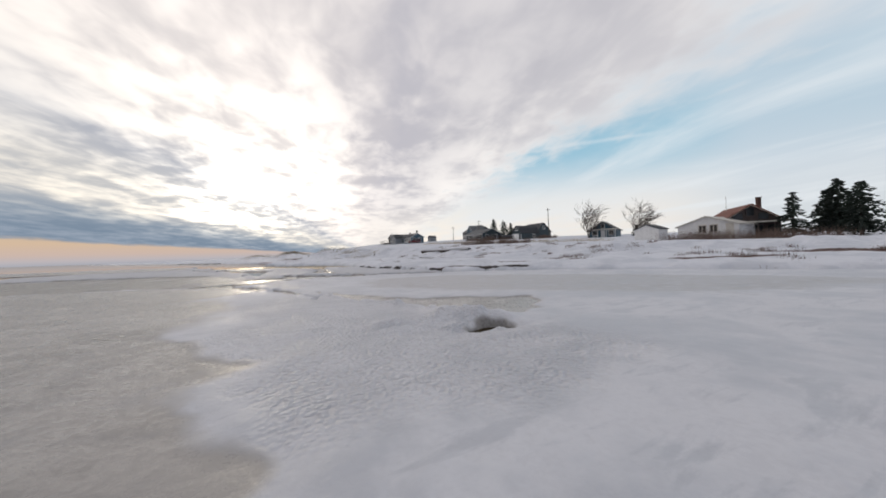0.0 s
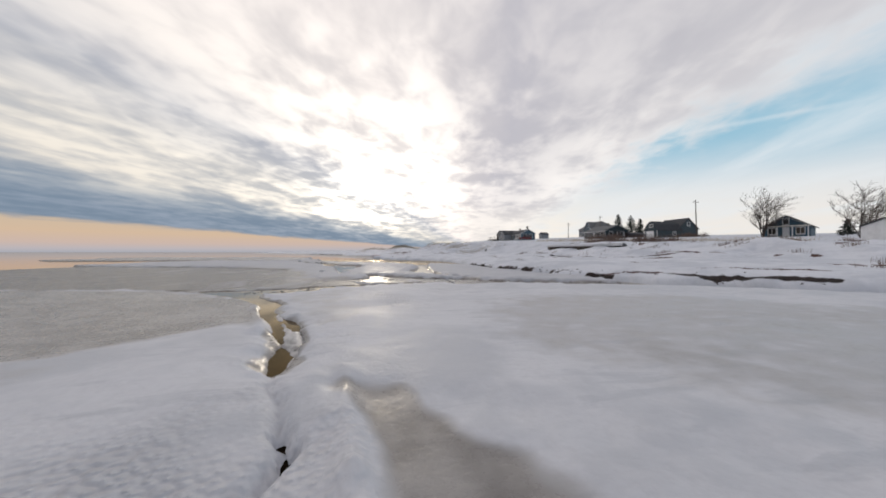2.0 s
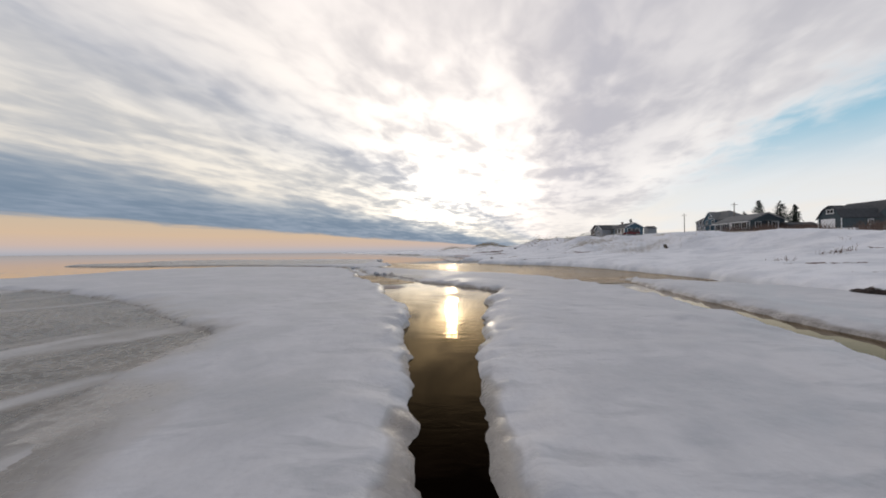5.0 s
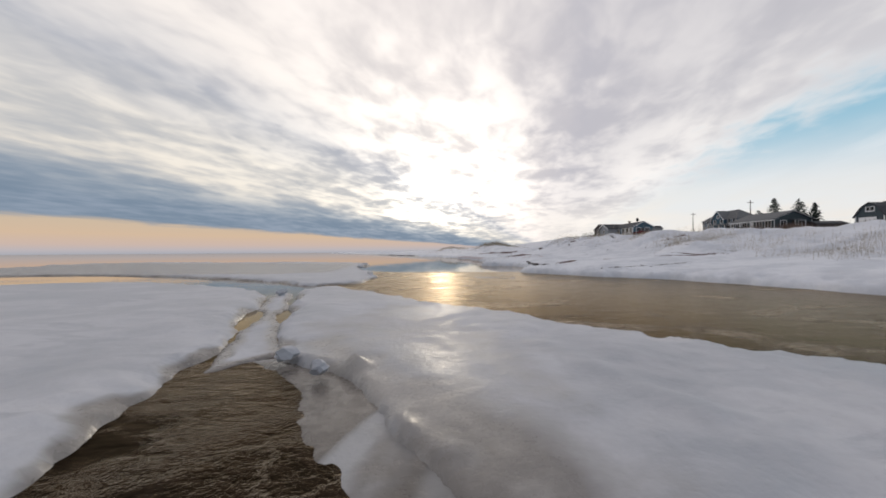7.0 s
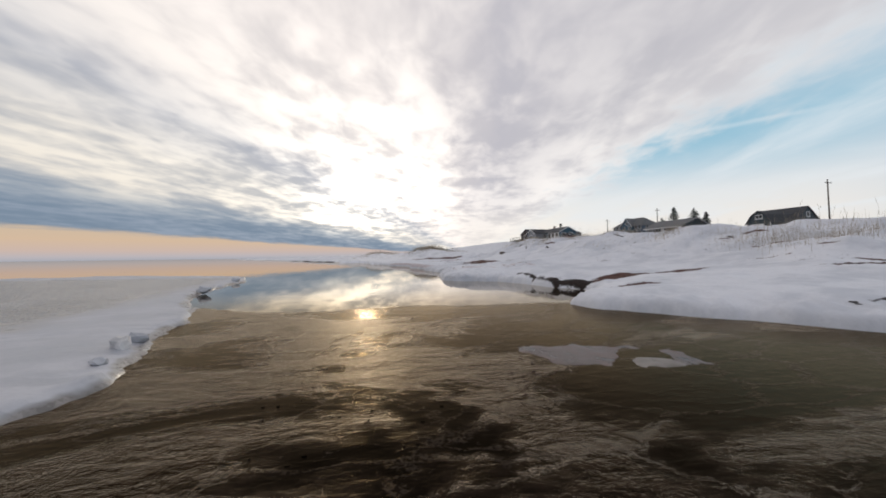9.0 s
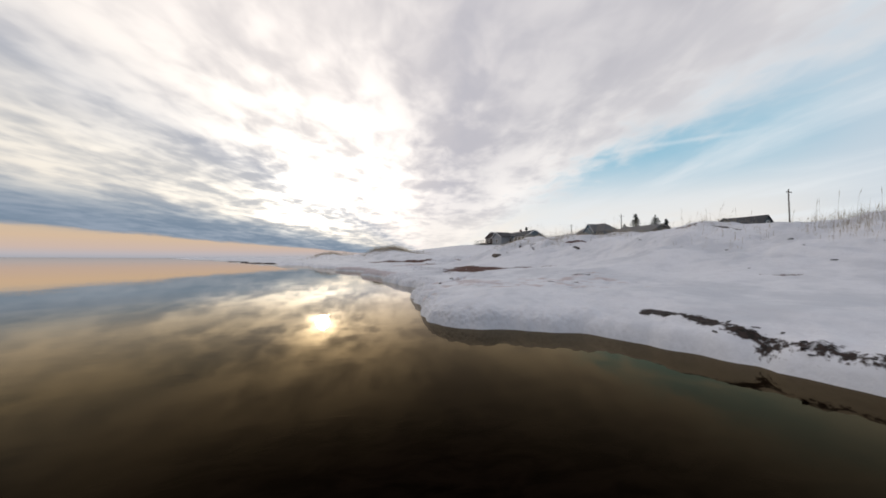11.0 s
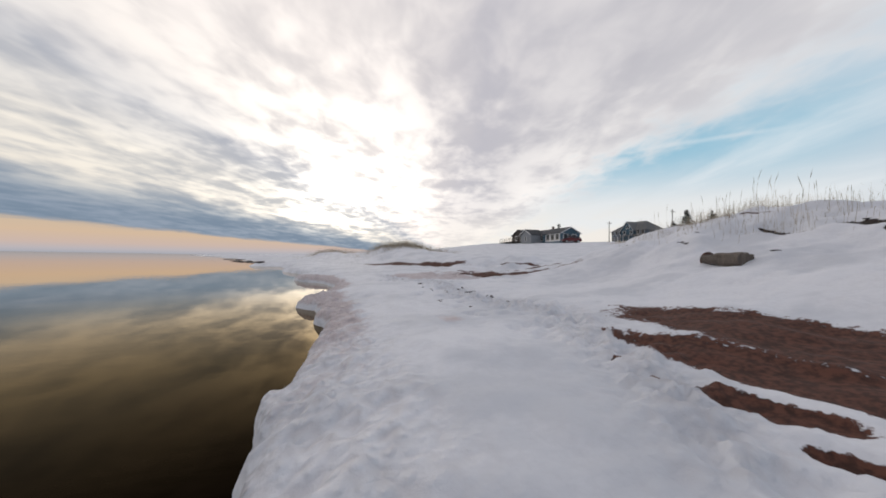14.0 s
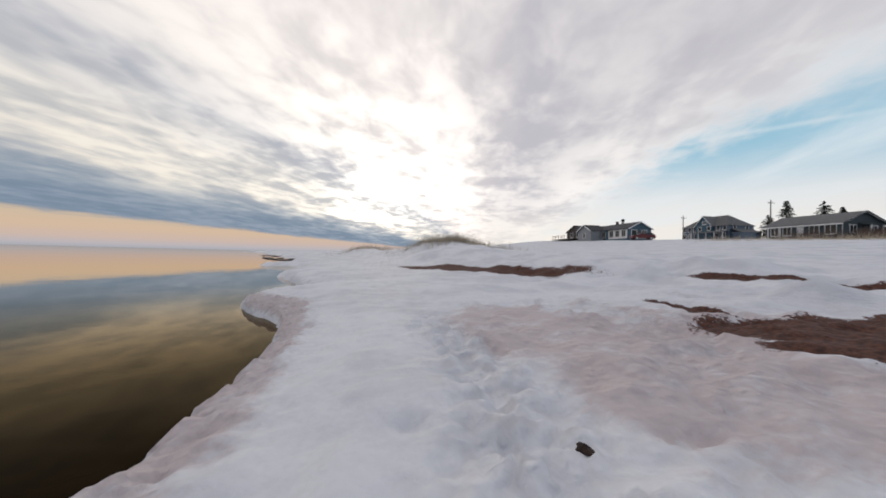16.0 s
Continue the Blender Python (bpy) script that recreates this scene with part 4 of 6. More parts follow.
floe("thin_ice", [(-4.0, 34.6), (-4.9, 35.6), (-5.2, 36.9), (-5.6, 38.2), (-4.9, 39.2), (-5.0, 41), (-5.7, 42.6), (-5.65, 43.7), (-4.4, 43.0), (-3.5, 42.7), (-2.2, 43.0), (-1.2, 42.7), (0.5, 42.6), (1.6, 42.0), (2.0, 40.6), (3.2, 39.4), (4.6, 38.2), (5.9, 35.5), (6.3, 32), (6.0, 28.5), (3.4, 27.8), (1.0, 28.2), (-0.6, 29.9), (-1.7, 31.4), (-3.1, 33.4)], 0.006, M_SKIM, "dark brown skim ice crinkled by the wind", "ice", 0.06, 0.14, lumps=0.0, group="")
floe("thin_ice", [(-3.9, 29.5), (-4.4, 31.2), (-3.6, 31.3), (-2.6, 30.3), (-2.15, 29.4), (-1.95, 28.75), (-1.95, 28.38), (-2.35, 28.22), (-2.6, 28.1), (-2.84, 27.85), (-3.1, 28.2), (-3.4, 29)], 0.006, M_SKIM, "brown skim ice at the head of the lead", "ice", 0.03, 0.10, lumps=0.0, group="")
floe("thin_ice", [(-3.84, 31.25), (-3.15, 30.36), (-2.93, 30.06), (-2.76, 29.79), (-2.45, 29.2), (-2.1, 28.75), (-1.9, 29.0), (-2.2, 29.8), (-2.5, 30.3), (-3.0, 31.0), (-3.5, 31.4)], 0.016, M_SLUSH, "brown shelf of slushy ice along the floe", "ice", 0.025, 0.07, lumps=0.012, slush=-35.0, group="")
floe("ice_floe", [(-2.1, 16.6), (-1.0, 16.8), (-0.24, 17.25), (-0.05, 17.66), (0.0, 17.94), (-0.07, 18.22), (-0.05, 18.7), (-0.45, 19.03), (-0.72, 19.31), (-1.1, 19.8), (-1.3, 21.5), (-1.6, 24), (-2.35, 26.5), (-2.62, 27.45), (-2.83, 27.85), (-3.09, 28.3), (-3.15, 28.56), (-3.31, 28.84), (-3.77, 29.45), (-3.95, 29.9), (-4.1, 30.6), (-4.3, 31.5), (-4.9, 33), (-5.9, 35.6), (-7.5, 36.6), (-10.2, 38.0), (-13, 37.2), (-15.2, 35.0), (-14.3, 32.0), (-15.8, 29.6), (-12, 27.5), (-9.0, 26.6), (-6, 25), (-3.4, 23), (-2.9, 20), (-2.4, 17.5)], 0.10, M_FLOE, "long snow-covered floe with a steep edge", "ice", 0.045, 0.07, dense=(-4.6, 0.2, 16.5, 31.6), ridges=[((-2.5, 26.6), (-4.1, 30.4), 0.05, 0.2), ((-1.56, 18.04), (-1.42, 17.58), -0.05, 0.04), ((-1.42, 17.58), (-1.32, 17.2), -0.05, 0.04), ((-0.9, 17.5), (-1.0, 17.2), -0.03, 0.04)], wets=[([(-5, 16.6), (-2.4, 16.4), (-1.6, 18.6), (-2.3, 21), (-3.3, 23.2), (-6, 25.4), (-10, 25)], 0.85, 1.0), ([(-2.8, 16.2), (0.2, 16.4), (0.1, 17.4), (-0.8, 17.6), (-2.8, 18.0)], 0.7, 1.0)], sink=[(-1.3, 16.5, 2.6, 0.6), (-3.1, 19.0, 1.0, 2.6)])
floe("ice_floe", [(-0.2, 26.6), (-0.84, 27.5), (-1.25, 28.07), (-1.44, 28.3), (-1.71, 28.51), (-2.02, 28.83), (-2.24, 29.46), (-2.66, 30.2), (-2.9, 30.65), (-3.2, 30.95), (-3.6, 31.2), (-4.0, 32), (-5.3, 35.6), (-5.1, 36.8), (-4.4, 36.1), (-4.1, 35.57), (-3.73, 35.28), (-3.45, 34.95), (-2.7, 34.1), (-2.09, 33.5), (-1.22, 32.6), (-0.68, 31.9), (-0.03, 31.3), (0.55, 30.7), (1.6, 29.2), (2.4, 26), (1.9, 22.5), (1.3, 20.5), (1.8, 18.7), (2.4, 17.8), (2.7, 16.9), (1.9, 17.3), (1.1, 17.75), (0.5, 18.4), (0.2, 18.85), (-0.34, 19.25), (-1.1, 20.2), (-0.9, 22), (-0.6, 25)], 0.09, M_FLOE, "long white floe between two dark leads", "ice", 0.045, 0.06, ridges=[((-3.7, 31.3), (-3.0, 30.95), 0.06, 0.10), ((-3.0, 30.95), (-2.6, 30.1), 0.05, 0.07), ((-2.6, 30.1), (-2.3, 29.6), 0.04, 0.06), ((-1.6, 31.4), (-1.2, 30.2), 0.03, 0.10)], wets=[([(-4.1, 32.2), (-3.2, 30.9), (-2.4, 30.0), (-1.7, 29.9), (-1.6, 31.4), (-2.3, 33), (-3.2, 34.0)], 0.5, 0.7), ([(-3.8, 31.6), (-2.6, 29.6), (-1.9, 28.7), (-1.4, 29.4), (-2.2, 30.6), (-3.3, 32.0)], 0.75, 0.7)])
floe("ice_floe", [(2.3, 18.3), (3.2, 16.3), (6, 15), (6.5, 20), (5.6, 26), (3.4, 29), (2.9, 26), (2.35, 22)], 0.09, M_FLOE, "white ice frozen against the beach", "ice", 0.07, 0.08)
floe("thin_ice", [(0.34, 21.29), (0.82, 24.83), (1.67, 24.03), (1.25, 21.8), (1.58, 19.77), (2.19, 18.64), (2.6, 17.6), (2.2, 17.9), (1.3, 19.78), (0.74, 20.59)], 0.012, M_TAN, "strip of thin tan ice in the gap between floes", "ice", 0.05, 0.08, lumps=0.006, group="")
floe("ice_floe", [(-5.02, 37.5), (-4.51, 37.65), (-4.58, 39.16), (-4.5, 39.73), (-4.84, 40.98), (-5.5, 43.4), (-6.5, 45.5), (-6.8, 47), (-7.1, 51), (-7.8, 53.5), (-9, 55), (-14, 57), (-19, 56.2), (-24, 59.5), (-29.5, 58.5), (-31.5, 54.5), (-28.4, 50.5), (-30.2, 46.0), (-27.5, 42.8), (-22, 41.2), (-17, 42.3), (-12, 41), (-7, 38.4), (-5.9, 37.2)], 0.085, M_FLOE, "wide grey-white ice sheet along the open sea", "ice", 0.06, 0.10, dense=(-8.0, -4.0, 37.0, 48.0), wets=[([(-30, 41), (-9, 40.8), (-6.4, 41.5), (-6.6, 45.0), (-8, 53), (-30, 58)], 0.75, 1.6)])


# ---- houses ----
def roof_parts(parent, mat, kind, x0, x1, y0, y1, ze, zr, over=0.35, label=""):
    """Roof slabs over the box x0..x1, y0..y1 (local), eaves at ze, ridge at zr. kind: 'y' or 'x' the ridge's way; 'hip'; 'gambrel'."""
    th = 0.14
    if kind == "x":
        roof_parts_swapped(parent, mat, x0, x1, y0, y1, ze, zr, over, label, th)
        return
    xm = (x0 + x1) / 2
    k = (zr - ze) / (xm - x0)
    bm = bmesh.new()
    if kind == "y":
        for s, xe in ((-1, x0), (1, x1)):
            slab(bm, [(xe + s * over, y0 - over, ze - k * over), (xm, y0 - over, zr), (xm, y1 + over, zr), (xe + s * over, y1 + over, ze - k * over)], th)
    elif kind == "hip":
        run = (xm - x0) * 0.9
        a, b = (xm, y0 + run, zr), (xm, y1 - run, zr)
        p = [(x0 - over, y0 - over, ze - k * over), (x1 + over, y0 - over, ze - k * over), (x1 + over, y1 + over, ze - k * over), (x0 - over, y1 + over, ze - k * over)]
        slab(bm, [p[0], a, b, p[3]], th)
        slab(bm, [p[1], p[2], b, a], th)
        slab(bm, [p[0], p[1], a], th)
        slab(bm, [p[2], p[3], b], th)
    elif kind == "gambrel":
        w, zk = (xm - x0) * 0.55, ze + (zr - ze) * 0.68
        for s, xe in ((-1, x0), (1, x1)):
            slab(bm, [(xe + s * 0.25, y0 - over, ze - 0.2), (xm + s * w, y0 - over, zk), (xm + s * w, y1 + over, zk), (xe + s * 0.25, y1 + over, ze - 0.2)], th)
            slab(bm, [(xm + s * w, y0 - over, zk), (xm, y0 - over, zr), (xm, y1 + over, zr), (xm + s * w, y1 + over, zk)], th)
    part("roof", bm, mat, parent, label)


def roof_parts_swapped(parent, mat, x0, x1, y0, y1, ze, zr, over, label, th):
    ym = (y0 + y1) / 2
    k = (zr - ze) / (ym - y0)
    bm = bmesh.new()
    for s, yv in ((-1, y0), (1, y1)):
        slab(bm, [(x0 - over, yv + s * over, ze - k * over), (x0 - over, ym, zr), (x1 + over, ym, zr), (x1 + over, yv + s * over, ze - k * over)], th)
    part("roof", bm, mat, parent, label)


def body(parent, mat, kind, x0, x1, y0, y1, ze, zr, z0=-0.6, name="wall", label=""):
    """The walls, gables and all, as one shell under the roof."""
    bm = bmesh.new()
    if kind == "x":
        ym = (y0 + y1) / 2
        prof = [(y0, z0), (y1, z0), (y1, ze), (ym, zr - 0.16), (y0, ze)]
        ends = [[bm.verts.new((x, p[0], p[1])) for p in prof] for x in (x0, x1)]
    else:
        xm = (x0 + x1) / 2
        prof = [(x0, z0), (x1, z0), (x1, ze), (xm, zr - 0.16), (x0, ze)]
        if kind == "gambrel":
            w, zk = (xm - x0) * 0.55, ze + (zr - ze) * 0.68
            prof = [(x0, z0), (x1, z0), (x1, ze), (xm + w, zk - 0.18), (xm, zr - 0.16), (xm - w, zk - 0.18), (x0, ze)]
        if kind == "hip":
            prof = [(x0, z0), (x1, z0), (x1, ze), (x0, ze)]
        ends = [[bm.verts.new((p[0], y, p[1])) for p in prof] for y in (y0, y1)]
    n = len(prof)
    bm.faces.new(ends[0])
    bm.faces.new(ends[1][::-1])
    for k in range(n):
        q = (k + 1) % n
        bm.faces.new((ends[0][q], ends[0][k], ends[1][k], ends[1][q]))
    bmesh.ops.recalc_face_normals(bm, faces=bm.faces)
    part(name, bm, mat, parent, label)


def window(parent, face, at, u, z, w, h, trim=None, panes=2, name="window"):
    """A framed window on a wall: face 'w', 's', 'e' or 'n', at the wall's plane, u along it, sill at z."""
    trim = trim or M_WHITE
    t = 0.10
    root = new(name)
    root.parent = parent
    rz = {"s": 0, "w": -90, "n": 180, "e": 90}[face]
    pos = {"s": (u, at, z), "n": (u, at, z), "w": (at, u, z), "e": (at, u, z)}[face]
    root.matrix_local = pose(*pos, 0, 0, rz)
    bm = bmesh.new()
    box(bm, -w / 2 - t, -w / 2, -0.07, 0.02, -t, h + t)
    box(bm, w / 2, w / 2 + t, -0.07, 0.02, -t, h + t)
    box(bm, -w / 2, w / 2, -0.07, 0.02, h, h + t)
    part("frame", bm, trim, root)
    bm = bmesh.new()
    box(bm, -w / 2 - t, w / 2 + t, -0.12, 0.02, -t - 0.06, 0.0)
    part("sill", bm, trim, root)
    for k in range(panes):
        bm = bmesh.new()
        a = -w / 2 + k * w / panes
        box(bm, a + 0.03, a + w / panes - 0.03, -0.03, 0.0, 0.02, h - 0.02)
        part("pane", bm, M_GLASS, root)
    if panes > 1:
        for k in range(1, panes):
            bm = bmesh.new()
            a = -w / 2 + k * w / panes
            box(bm, a - 0.035, a + 0.035, -0.06, 0.01, 0.0, h)
            part("mullion", bm, trim, root)
    return root


def door(parent, face, at, u, z, w, h, mat, name="door"):
    rz = {"s": 0, "w": -90, "n": 180, "e": 90}[face]
    pos = (u, at, z) if face in "sn" else (at, u, z)
    bm = bmesh.new()
    box(bm, -w / 2, w / 2, -0.05, 0.02, 0, h, 0.01)
    d = part(name, bm, mat, parent)
    d.matrix_local = pose(*pos, 0, 0, rz)
    bm = bmesh.new()
    for k in range(4):
        box(bm, -w / 2 + 0.1, w / 2 - 0.1, -0.065, -0.045, 0.12 + k * (h - 0.2) / 4, 0.02 + (k + 1) * (h - 0.2) / 4)
    part("panel", bm, mat, d)
    return d


def chimney(parent, x, y, z0, z1, w=0.6):
    bm = bmesh.new()
    box(bm, x - w / 2, x + w / 2, y - w / 2, y + w / 2, z0, z1, 0.02)
    box(bm, x - w / 2 - 0.06, x + w / 2 + 0.06, y - w / 2 - 0.06, y + w / 2 + 0.06, z1 + 0.002, z1 + 0.12, 0.02)
    part("chimney", bm, M_CHIMNEY, parent)


def rake(parent, face, at, a0, a1, ze, zr, mat=None):
    """White barge boards along a gable."""
    bm = bmesh.new()
    am = (a0 + a1) / 2
    for s, e in ((-1, a0), (1, a1)):
        k = (zr - ze) / (am - a0)
        o = 0.36
        pts = [(e + s * o, ze - k * o), (am, zr), (am, zr - 0.24), (e + s * o, ze - k * o - 0.24)]
        if face in "sn":
            sg = -1 if face == "s" else 1
            c = [(p[0], at + sg * 0.37, p[1]) for p in pts]
            d = [(p[0], at + sg * 0.42, p[1]) for p in pts]
        else:
            sg = -1 if face == "w" else 1
            c = [(at + sg * 0.37, p[0], p[1]) for p in pts]
            d = [(at + sg * 0.42, p[0], p[1]) for p in pts]
        va, vb = [bm.verts.new(p) for p in c], [bm.verts.new(p) for p in d]
        bm.faces.new(va)
        bm.faces.new(vb[::-1])
        for k in range(4):
            q = (k + 1) % 4
            bm.faces.new((va[q], va[k], vb[k], vb[q]))
    bmesh.ops.recalc_face_normals(bm, faces=bm.faces)
    part("barge_board", bm, mat or M_WHITE, parent)


# A: long low house by the dune, teal gable to the south
h = thing("house", 59.3, 134.0, 5.4, "single-storey teal house with white trim and dark roof", "house")
body(h, M_TEAL, "y", -2.7, 3.1, 0, 15, 2.9, 4.4)
roof_parts(h, M_ROOF, "y", -2.7, 3.1, 0, 15, 2.9, 4.4)
rake(h, "s", 0, -2.7, 3.1, 2.9, 4.4)
window(h, "s", 0, -1.3, 1.0, 1.3, 1.4, panes=1)
window(h, "s", 0, 1.3, 1.0, 1.2, 1.4, panes=2)
bm = bmesh.new()
box(bm, -2.76, -2.705, 0.4, 7.2, 0.5, 2.85)
part("cladding", bm, M_WHITE, h, "cream boarded wall")
for u, w in ((1.6, 1.2), (3.8, 1.3), (6.0, 1.3), (9.0, 1.2)):
    window(h, "w", -2.76, u, 1.0, w, 1.4, M_CREAM)
body(h, M_GREYWALL, "x", -6.0, -2.7, 9.5, 15.5, 2.9, 4.4, name="wing_wall", label="grey sided wing")
roof_parts(h, M_ROOF, "x", -6.0, -2.0, 9.5, 15.5, 2.9, 4.4)
rake(h, "w", -6.0, 9.5, 15.5, 2.9, 4.4)
window(h, "w", -6.0, 12.5, 1.0, 0.9, 1.2, panes=1)
chimney(h, 0.6, 8.5, 3.8, 5.0, 0.5)
door(h, "s", 0, 0.0, 0.3, 0.9, 2.0, M_BROWN)

# A2: dark house with a raised deck, beyond it
h = thing("house", 59.5, 152.5, 6.4, "dark brown house with a railed wooden deck", "house")
body(h, M_BROWN, "x", -3.0, 5.0, 0, 8.5, 2.4, 4.2)
roof_parts(h, M_ROOF, "x", -3.0, 5.0, 0, 8.5, 2.4, 4.2)
window(h, "w", -3.0, 2.4, 0.7, 1.4, 1.3)
window(h, "w", -3.0, 5.8, 0.7, 1.4, 1.3)
bm = bmesh.new()
box(bm, -6.5, -3.05, 0.3, 11.0, 0.0, 0.16, 0.02)
part("deck", bm, M_WOOD, h, "weathered wooden deck")
for k in range(7):
    bm = bmesh.new()
    box(bm, -6.5, -6.4, 0.35 + k * 1.75, 0.45 + k * 1.75, -1.2, 1.1)
    part("post", bm, M_WOOD, h)
bm = bmesh.new()
box(bm, -6.52, -6.38, 0.3, 11.0, 1.101, 1.18)
box(bm, -6.48, -6.42, 0.3, 11.0, 0.6, 0.66)
part("rail", bm, M_WOOD, h)

# B: two-storey slate-blue house, hipped roof with a cross gable
h = thing("house", 103.0, 151.2, 7.9, "two-storey slate blue house with a gabled dormer", "house")
body(h, M_SLATE, "hip", 0, 9.0, 0, 16, 4.4, 7.8)
roof_parts(h, M_ROOF_GREY, "hip", 0, 9.0, 0, 16, 4.4, 7.8)
body(h, M_TEAL, "x", -0.8, 4.5, 4.6, 10.4, 4.5, 7.6, z0=-0.6, name="dormer_wall")
roof_parts(h, M_ROOF_GREY, "x", -0.8, 4.6, 4.6, 10.4, 4.5, 7.6)
rake(h, "w", -0.8, 4.6, 10.4, 4.5, 7.6)
window(h, "w", -0.8, 7.2, 4.9, 1.3, 0.9)
for u in (5.6, 8.8):
    window(h, "w", -0.8, u, 2.9, 1.0, 1.2, panes=1)
for u in (1.2, 3.2, 11.4, 13.4, 15.4):
    window(h, "w", 0, u, 2.9, 1.0, 1.2, panes=1)
for u in (1.6, 3.6, 11.0, 13.2, 15.2):
    window(h, "w", 0, u, 0.6, 1.2, 1.4)
for u in (2.2, 6.6):
    window(h, "s", 0, u, 2.9, 1.0, 1.2, panes=1)
    window(h, "s", 0, u, 0.6, 1.2, 1.4)
bm = bmesh.new()
box(bm, 1.0, 8.0, -3.0, -0.03, -0.6, 2.0)
part("lean_to_wall", bm, M_SLATE, h)
bm = bmesh.new()
slab(bm, [(0.8, -3.2, 2.0), (8.2, -3.2, 2.0), (8.2, -0.03, 3.2), (0.8, -0.03, 3.2)], 0.12)
part("lean_to_roof", bm, M_ROOF_GREY, h)
bm = bmesh.new()
slab(bm, [(-2.4, -0.4, 2.1), (0.0, -0.4, 2.75), (0.0, 11.0, 2.75), (-2.4, 11.0, 2.1)], 0.12)
part("porch_roof", bm, M_ROOF_GREY, h)
for k in range(5):
    bm = bmesh.new()
    box(bm, -2.3, -2.15, -0.2 + k * 2.7, -0.05 + k * 2.7, -0.8, 2.05)
    part("porch_post", bm, M_WHITE, h)

# C: long ranch house, gable to the south
h = thing("house", 77.6, 106.9, 5.4, "long dark green ranch house with white windows", "house")
body(h, M_DKGREEN, "y", -4.2, 4.6, 0, 11.0, 2.6, 4.4)
roof_parts(h, M_ROOF_GREY, "y", -4.2, 4.6, 0, 11.0, 2.6, 4.4, 0.55)
rake(h, "s", 0, -4.2, 4.6, 2.6, 4.4)
bm = bmesh.new()
box(bm, -4.80, -4.74, -0.5, 11.5, 2.02, 2.24)
part("fascia", bm, M_WHITE, h)
for k in range(2):
    bm = bmesh.new()
    box(bm, -4.65, -4.52, 10.4 - 2.0 * k, 10.53 - 2.0 * k, -0.5, 2.1)
    part("porch_post", bm, M_WHITE, h)
window(h, "s", 0, -2.0, 0.8, 1.3, 1.2)
window(h, "s", 0, 2.2, 0.8, 1.5, 1.2)
door(h, "s", 0, 0.4, 0.0, 0.95, 2.0, M_BROWN)
for u, w in ((1.4, 1.4), (3.6, 1.3), (7.6, 1.2), (9.6, 1.2)):
    window(h, "w", -4.2, u, 0.65, w, 1.45)
bm = bmesh.new()
slab(bm, [(-0.9, -1.6, 2.15), (1.7, -1.6, 2.15), (1.7, -0.03, 2.4), (-0.9, -0.03, 2.4)], 0.1)
part("door_canopy", bm, M_ROOF_GREY, h)
for ux in (-0.8, 1.5):
    bm = bmesh.new()
    box(bm, ux, ux + 0.1, -1.5, -1.4, -0.5, 2.05)
    part("canopy_post", bm, M_WHITE, h)
for ux in (-4.2, 4.44):
    bm = bmesh.new()
    box(bm, ux, ux + 0.16, -0.04, -0.002, -0.5, 2.3)
    part("corner_board", bm, M_WHITE, h)
door(h, "w", -4.2, 5.6, 0.0, 1.0, 2.0, M_WHITE)

# D: gambrel barn garage, and the house behind it
h = thing("barn_garage", 78.0, 93.0, 4.7, "dark gambrel-roofed garage with a white door", "garage", rz=-90)
body(h, M_DKGREEN, "gambrel", -2.3, 2.3, 0, 8.0, 2.35, 4.9)
roof_parts(h, M_ROOF, "gambrel", -2.3, 2.3, 0, 8.0, 2.35, 4.9, 0.25)
door(h, "s", 0, -0.3, 0.0, 2.7, 2.1, M_WHITE, "garage_door")
window(h, "s", 0, 0.1, 3.25, 1.2, 0.7)
window(h, "e", 2.3, 5.6, 0.8, 0.9, 1.0)
for ux in (-2.28, 2.1):
    bm = bmesh.new()
    box(bm, ux, ux + 0.18, -0.04, -0.002, -0.5, 2.3)
    part("corner_board", bm, M_WHITE, h)
h = thing("house", 88.6, 91.0, 4.5, "dark green house with a steep gable behind the garage", "house")
body(h, M_DKGREEN, "y", -3.4, 3.4, 0, 8.0, 3.1, 6.1)
roof_parts(h, M_ROOF, "y", -3.4, 3.4, 0, 8.0, 3.1, 6.1, 0.25)
window(h, "s", 0, 0.1, 3.9, 0.8, 0.9, panes=1)
h = thing("shed", 80.6, 104.5, 5.3, "long low dark shed", "shed")
body(h, M_BROWN, "x", 0, 7.0, 0, 3.0, 1.3, 1.9)
roof_parts(h, M_ROOF, "x", 0, 7.0, 0, 3.0, 1.3, 1.9, 0.2)

# E: cottage with a front gable
h = thing("cottage", 80.4, 57.6, 3.6, "small slate grey cottage with a front gable and porch", "house", rz=25)
body(h, M_TEAL, "x", 0, 6, 0, 6.6, 2.3, 4.4)
roof_parts(h, M_ROOF, "x", 0, 6, 0, 6.6, 2.3, 4.4, 0.5)
rake(h, "w", 0, 0, 6.6, 2.3, 4.4)
window(h, "w", 0, 3.3, 2.6, 0.8, 1.0, panes=1)
for u in (1.3, 5.3):
    window(h, "w", 0, u, 0.7, 1.1, 1.2)
door(h, "w", 0, 3.3, 0.0, 1.0, 2.0, M_WHITE)
bm = bmesh.new()
slab(bm, [(-1.8, -0.2, 2.1), (-1.8, 6.8, 2.1), (-0.05, 6.8, 2.4), (-0.05, -0.2, 2.4)], 0.1)
part("porch_roof", bm, M_CREAM, h)
for k in range(4):
    bm = bmesh.new()
    box(bm, -1.75, -1.62, 0.0 + k * 2.1, 0.13 + k * 2.1, -0.6, 2.02)
    part("porch_post", bm, M_WHITE, h)

# white garden shed
h = thing("shed", 55.5, 33.4, 1.9, "white boarded shed with a dark roof", "shed")
body(h, M_WHITE, "x", 0, 2.6, 0, 4.0, 1.95, 2.7)
